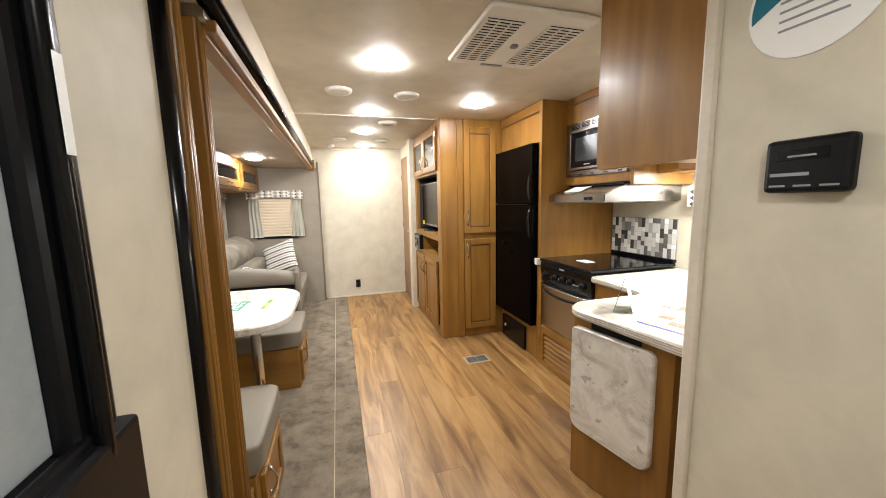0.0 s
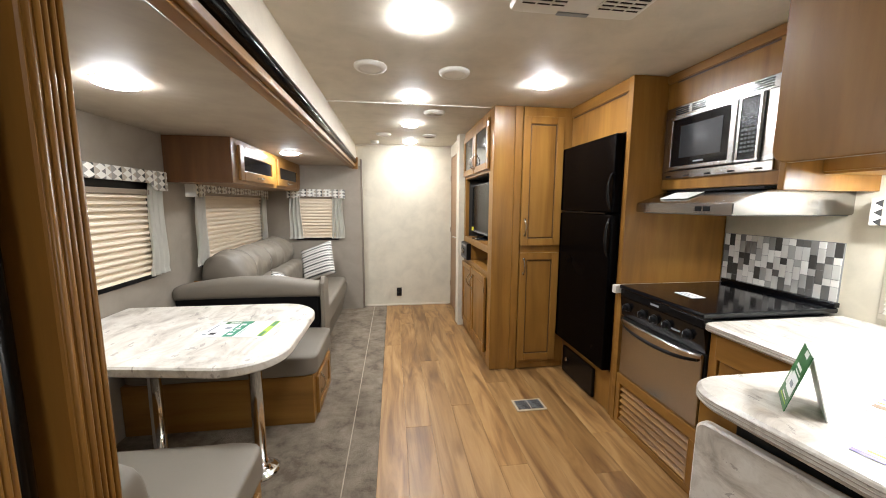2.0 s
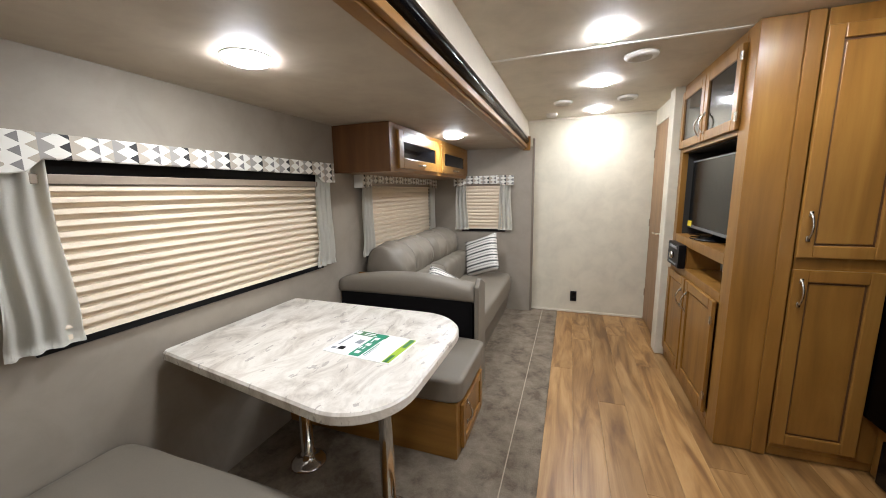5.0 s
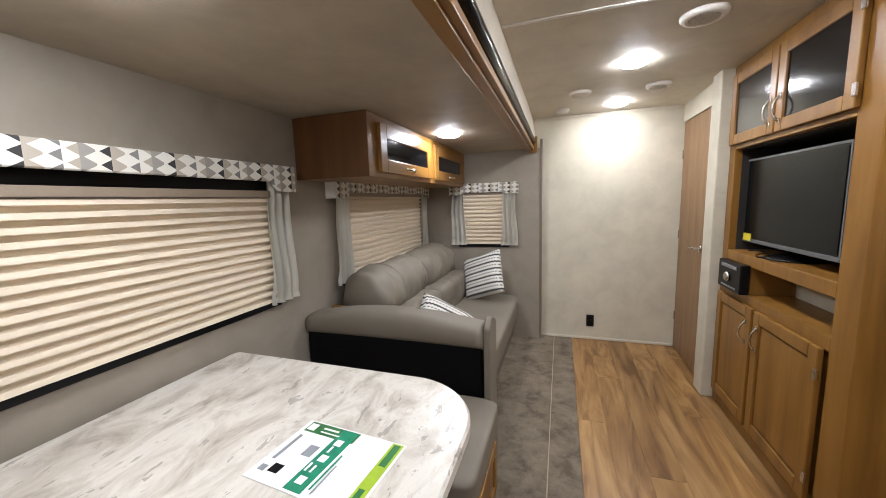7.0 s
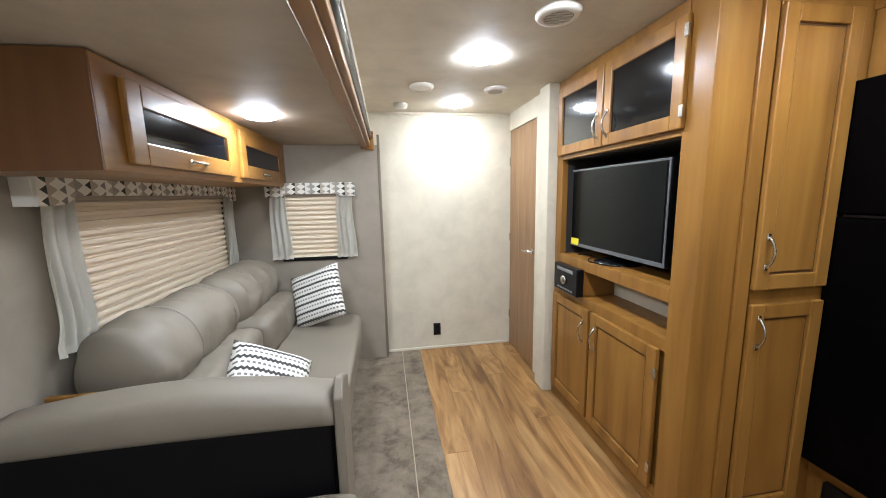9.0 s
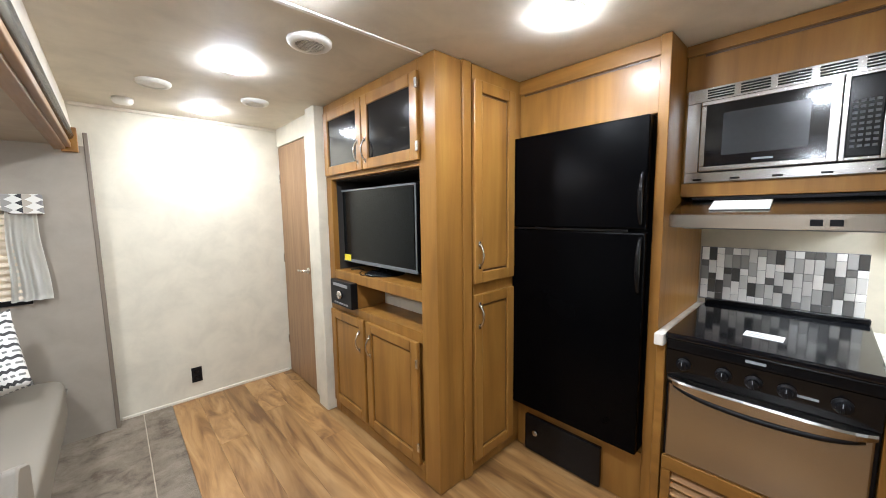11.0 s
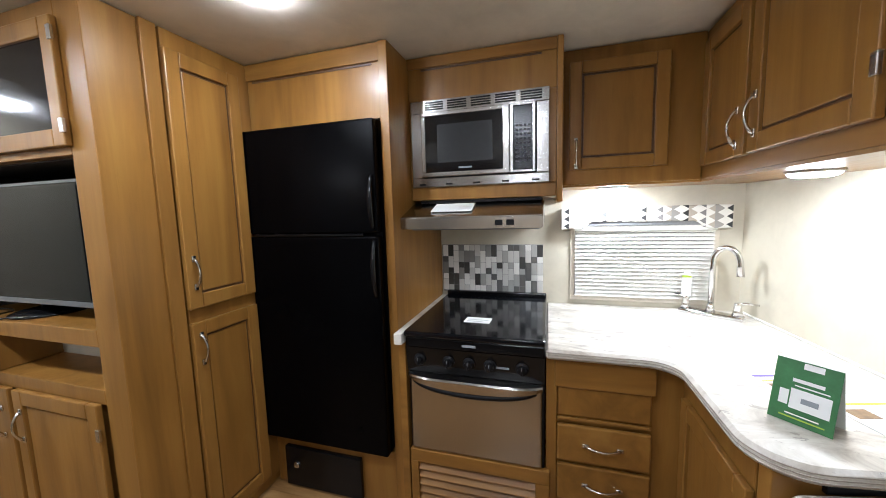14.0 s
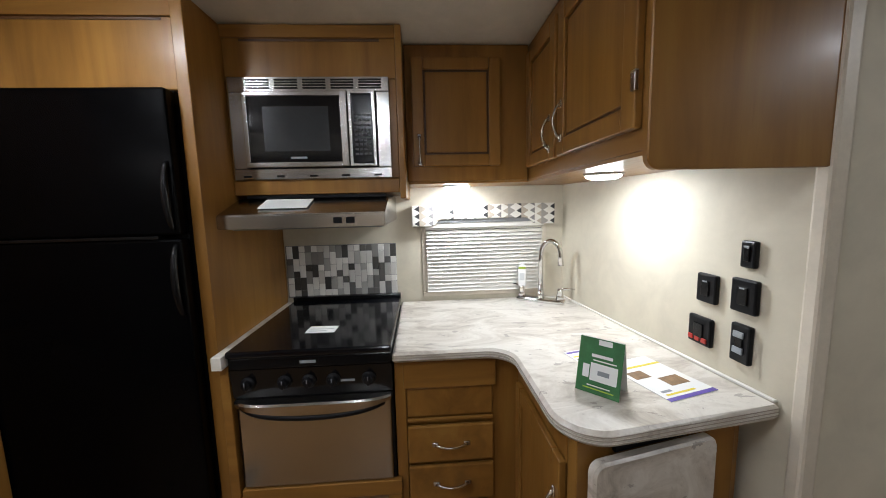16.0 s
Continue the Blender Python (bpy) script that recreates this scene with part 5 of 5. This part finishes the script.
flat_print("brochure", pose(3.165, 2.735, 0.8265, 0, 0, -75) @ Matrix.Translation((0, 0, 0)), 0.17, 0.235, [
    (0, 0, 1, 0.06, M_PURPLE), (0.1, 0.10, 0.7, 0.13, M_YELLOW), (0.45, 0.25, 0.85, 0.45, M_BROWNPRINT), (0.08, 0.5, 0.4, 0.68, M_BROWNPRINT), (0.1, 0.16, 0.3, 0.2, M_GREYINK), (0, 0.76, 1, 0.80, M_YELLOW)],
    "open printed brochure lying on the worktop", "brochure")
flat_print("brochure", pose(3.235, 2.785, 0.8265, 0, 0, -75) @ Matrix.Translation((-0.03, 0.155, 0)), 0.15, 0.12, [
    (0.45, 0.3, 0.95, 0.95, M_BROWNPRINT), (0.04, 0.85, 0.45, 0.95, M_PURPLE), (0.05, 0.6, 0.42, 0.66, M_YELLOW), (0.05, 0.3, 0.4, 0.5, M_BROWNPRINT)], "second printed brochure lying on the worktop", "brochure")


# wall plates beside the sink
def plate(name, x, z, w, h, extra, label, category):
    p = thing(name, (x, PY, z), label, category, "wall switches")
    dy = (x - PX) * 0.0975 + 0.002
    boxes("plate", [((x - w / 2, PY + dy - 0.004, z - h / 2), (x + w / 2, PY + dy + 0.012, z + h / 2))], M_BLACKPLASTIC, p, 0.005)
    boxes("rocker", [((x - w * 0.2, PY + dy + 0.012, z - h * 0.26), (x + w * 0.2, PY + dy + 0.016, z + h * 0.26))], M_BLACK, p, 0.002)
    if extra:
        boxes("mark", [((x - 0.008, PY + dy + 0.0155, z + 0.02), (x + 0.008, PY + dy + 0.0165, z + 0.024))], M_GREYINK, p, 0)
    return p


plate("switch", 3.234, 1.192, 0.043, 0.073, True, "small black wall switch by the sink", "switch")
plate("switch", 3.351, 1.073, 0.072, 0.088, True, "black rocker switch on the sink wall", "switch")
plate("switch", 3.238, 1.077, 0.077, 0.094, True, "black rocker switch on the sink wall", "switch")
p = plate("monitor_panel", 3.366, 0.937, 0.087, 0.088, False, "black tank monitor panel with red buttons", "panel")
each("button", [((3.333 + k * 0.026, PY + 0.036, 0.903), (3.351 + k * 0.026, PY + 0.046, 0.917)) for k in range(3)], M_RED, p, 0.001)
p = plate("outlet", 3.238, 0.943, 0.060, 0.109, False, "black wall outlet on the sink wall", "outlet")
each("socket", [((3.223, PY + 0.030, 0.915 + k * 0.045), (3.254, PY + 0.0355, 0.933 + k * 0.045)) for k in range(2)], M_GREYINK, p, 0.002)
# thermostat and round sign on the partition
th = thing("thermostat", (PX, 2.21, 1.36), "black wall thermostat with small print", "thermostat")
boxes("body", [((PX - 0.032, 2.135, 1.302), (PX - 0.0005, 2.285, 1.418))], M_BLACKPLASTIC, th, 0.01)
boxes("print", [((PX - 0.0335, 2.17, 1.372), (PX - 0.0318, 2.26, 1.395))], M_BLACK, th, 0)
each("label", [((PX - 0.0335, 2.15 + k * 0.045, 1.315), (PX - 0.0318, 2.18 + k * 0.045, 1.319)) for k in range(3)] + [((PX - 0.0335, 2.2, 1.338), (PX - 0.0318, 2.27, 1.345)), ((PX - 0.0337, 2.19, 1.378), (PX - 0.0333, 2.24, 1.382))], M_GREYINK, th, 0)
sg = thing("round_sign", (PX, 2.24, 1.72), "round white and blue-green paper sign on the partition", "sign")
bm = bmesh.new()
spun(bm, (PX - 0.0005, 2.24, 1.72), [(0.125, 0), (0.125, -0.002), (0.001, -0.0022)], 40, "x")
finish("disc", bm, M_PAPER, sg)
bm = bmesh.new()
out = [Vector((0.118 * math.cos(t), 0.118 * math.sin(t))) for t in [math.radians(d) for d in range(-10, 131, 7)]]
slab(bm, out, 0, 0.001, 0.0002)
bmesh.ops.transform(bm, verts=bm.verts, matrix=Matrix(((0, 0, -1, PX - 0.0024), (1, 0, 0, 2.24), (0, 1, 0, 1.72), (0, 0, 0, 1))))
finish("print", bm, M_TEAL, sg)
boxes("print", [((PX - 0.0035, 2.18, 1.66 + k * 0.02), (PX - 0.0024, 2.30, 1.665 + k * 0.02)) for k in range(4)], M_GREYINK, sg, 0)

ol = thing("outlet", (2.325, BACK, 0.18), "black wall outlet low on the end wall", "outlet")
boxes("plate", [((2.293, BACK - 0.009, 0.125), (2.357, BACK - 0.0005, 0.235))], M_BLACKPLASTIC, ol, 0.003)
each("socket", [((2.31, BACK - 0.0115, 0.145 + k * 0.045), (2.34, BACK - 0.008, 0.17 + k * 0.045)) for k in range(2)], M_BLACK, ol, 0.002)

# floor register
fv = thing("floor_vent", (3.13, 4.29, 0), "brown metal floor register in the plank floor", "vent")
vm = pose(3.13, 4.285, 0.0005, 0, 0, 0)
boxes("frame", [((-0.10, -0.065, 0), (0.10, 0.065, 0.005))], M_SEAMSTRIP, fv, 0.002, vm)
boxes("well", [((-0.085, -0.05, 0.0045), (-0.003, 0.05, 0.0056)), ((0.003, -0.05, 0.0045), (0.085, 0.05, 0.0056))], M_DARKVOID, fv, 0, vm)
boxes("louver", [((-0.085, -0.046 + k * 0.0125, 0.0056), (0.085, -0.0435 + k * 0.0125, 0.0075)) for k in range(8)], M_GREY, fv, 0, vm)

# ---------------- pieces: tiles and planks ----------------
random.seed(5)
cols = 18
cw = 0.575 / cols
shared = {}
for c in range(cols):
    z = 0.878
    pat = random.choice(((2, 2, 1, 2, 1), (1, 2, 2, 2, 1), (2, 1, 2, 1, 2), (1, 2, 1, 2, 2)))
    for u in pat:
        h = u * 0.0338
        if u not in shared:
            bm = bmesh.new()
            cube(bm, (-0.004, -cw / 2 + 0.0008, 0.0008), (0.0, cw / 2 - 0.0008, h - 0.0008), 0.0012, 1)
            data = bpy.data.meshes.new("tile")
            bmesh.ops.recalc_face_normals(bm, faces=bm.faces)
            bm.to_mesh(data)
            bm.free()
            data.materials.append(M_TILE)
            shared[u] = data
        t = new("tile", shared[u])
        t.parent = bsp
        t.location = Vector((4.2515, 3.5 + (c + 0.5) * cw, z)) - bsp.location
        z += h

fl = thing("floor", (3.2, 3.6, 0), "honey oak vinyl plank floor running along the aisle", "floor", kind="structure")
pw, pl = 0.152, 1.83
bm = bmesh.new()
cube(bm, (-pw / 2 + 0.0002, -pl / 2 + 0.0002, -0.012), (pw / 2 - 0.0002, pl / 2 - 0.0002, 0.0), 0.0008, 1)
bmesh.ops.recalc_face_normals(bm, faces=bm.faces)
plank = bpy.data.meshes.new("plank")
bm.to_mesh(plank)
bm.free()
plank.materials.append(M_PLANK)
for c in range(10):
    y = 0.25 - random.random() * pl
    while y < BACK:
        y0, y1 = max(y, 0.3 if c < 6 else 2.45), min(y + pl, BACK)
        if y1 - y0 < 0.02:
            y += pl
            continue
        s = new("plank", plank)
        s.parent = fl
        s.location = Vector((2.166 + (c + 0.5) * pw, (y0 + y1) / 2, 0)) - fl.location
        s.scale.y = (y1 - y0) / pl
        y += pl
tagged(boxes("floor_entry", [((1.76, 0.3, -0.012), (2.165, 2.199, 0.0)), ((1.76, 2.2, -0.012), (2.003, 2.519, 0.0))], M_PLANK, None, 0), "honey oak vinyl floor by the entry", "floor", kind="structure")
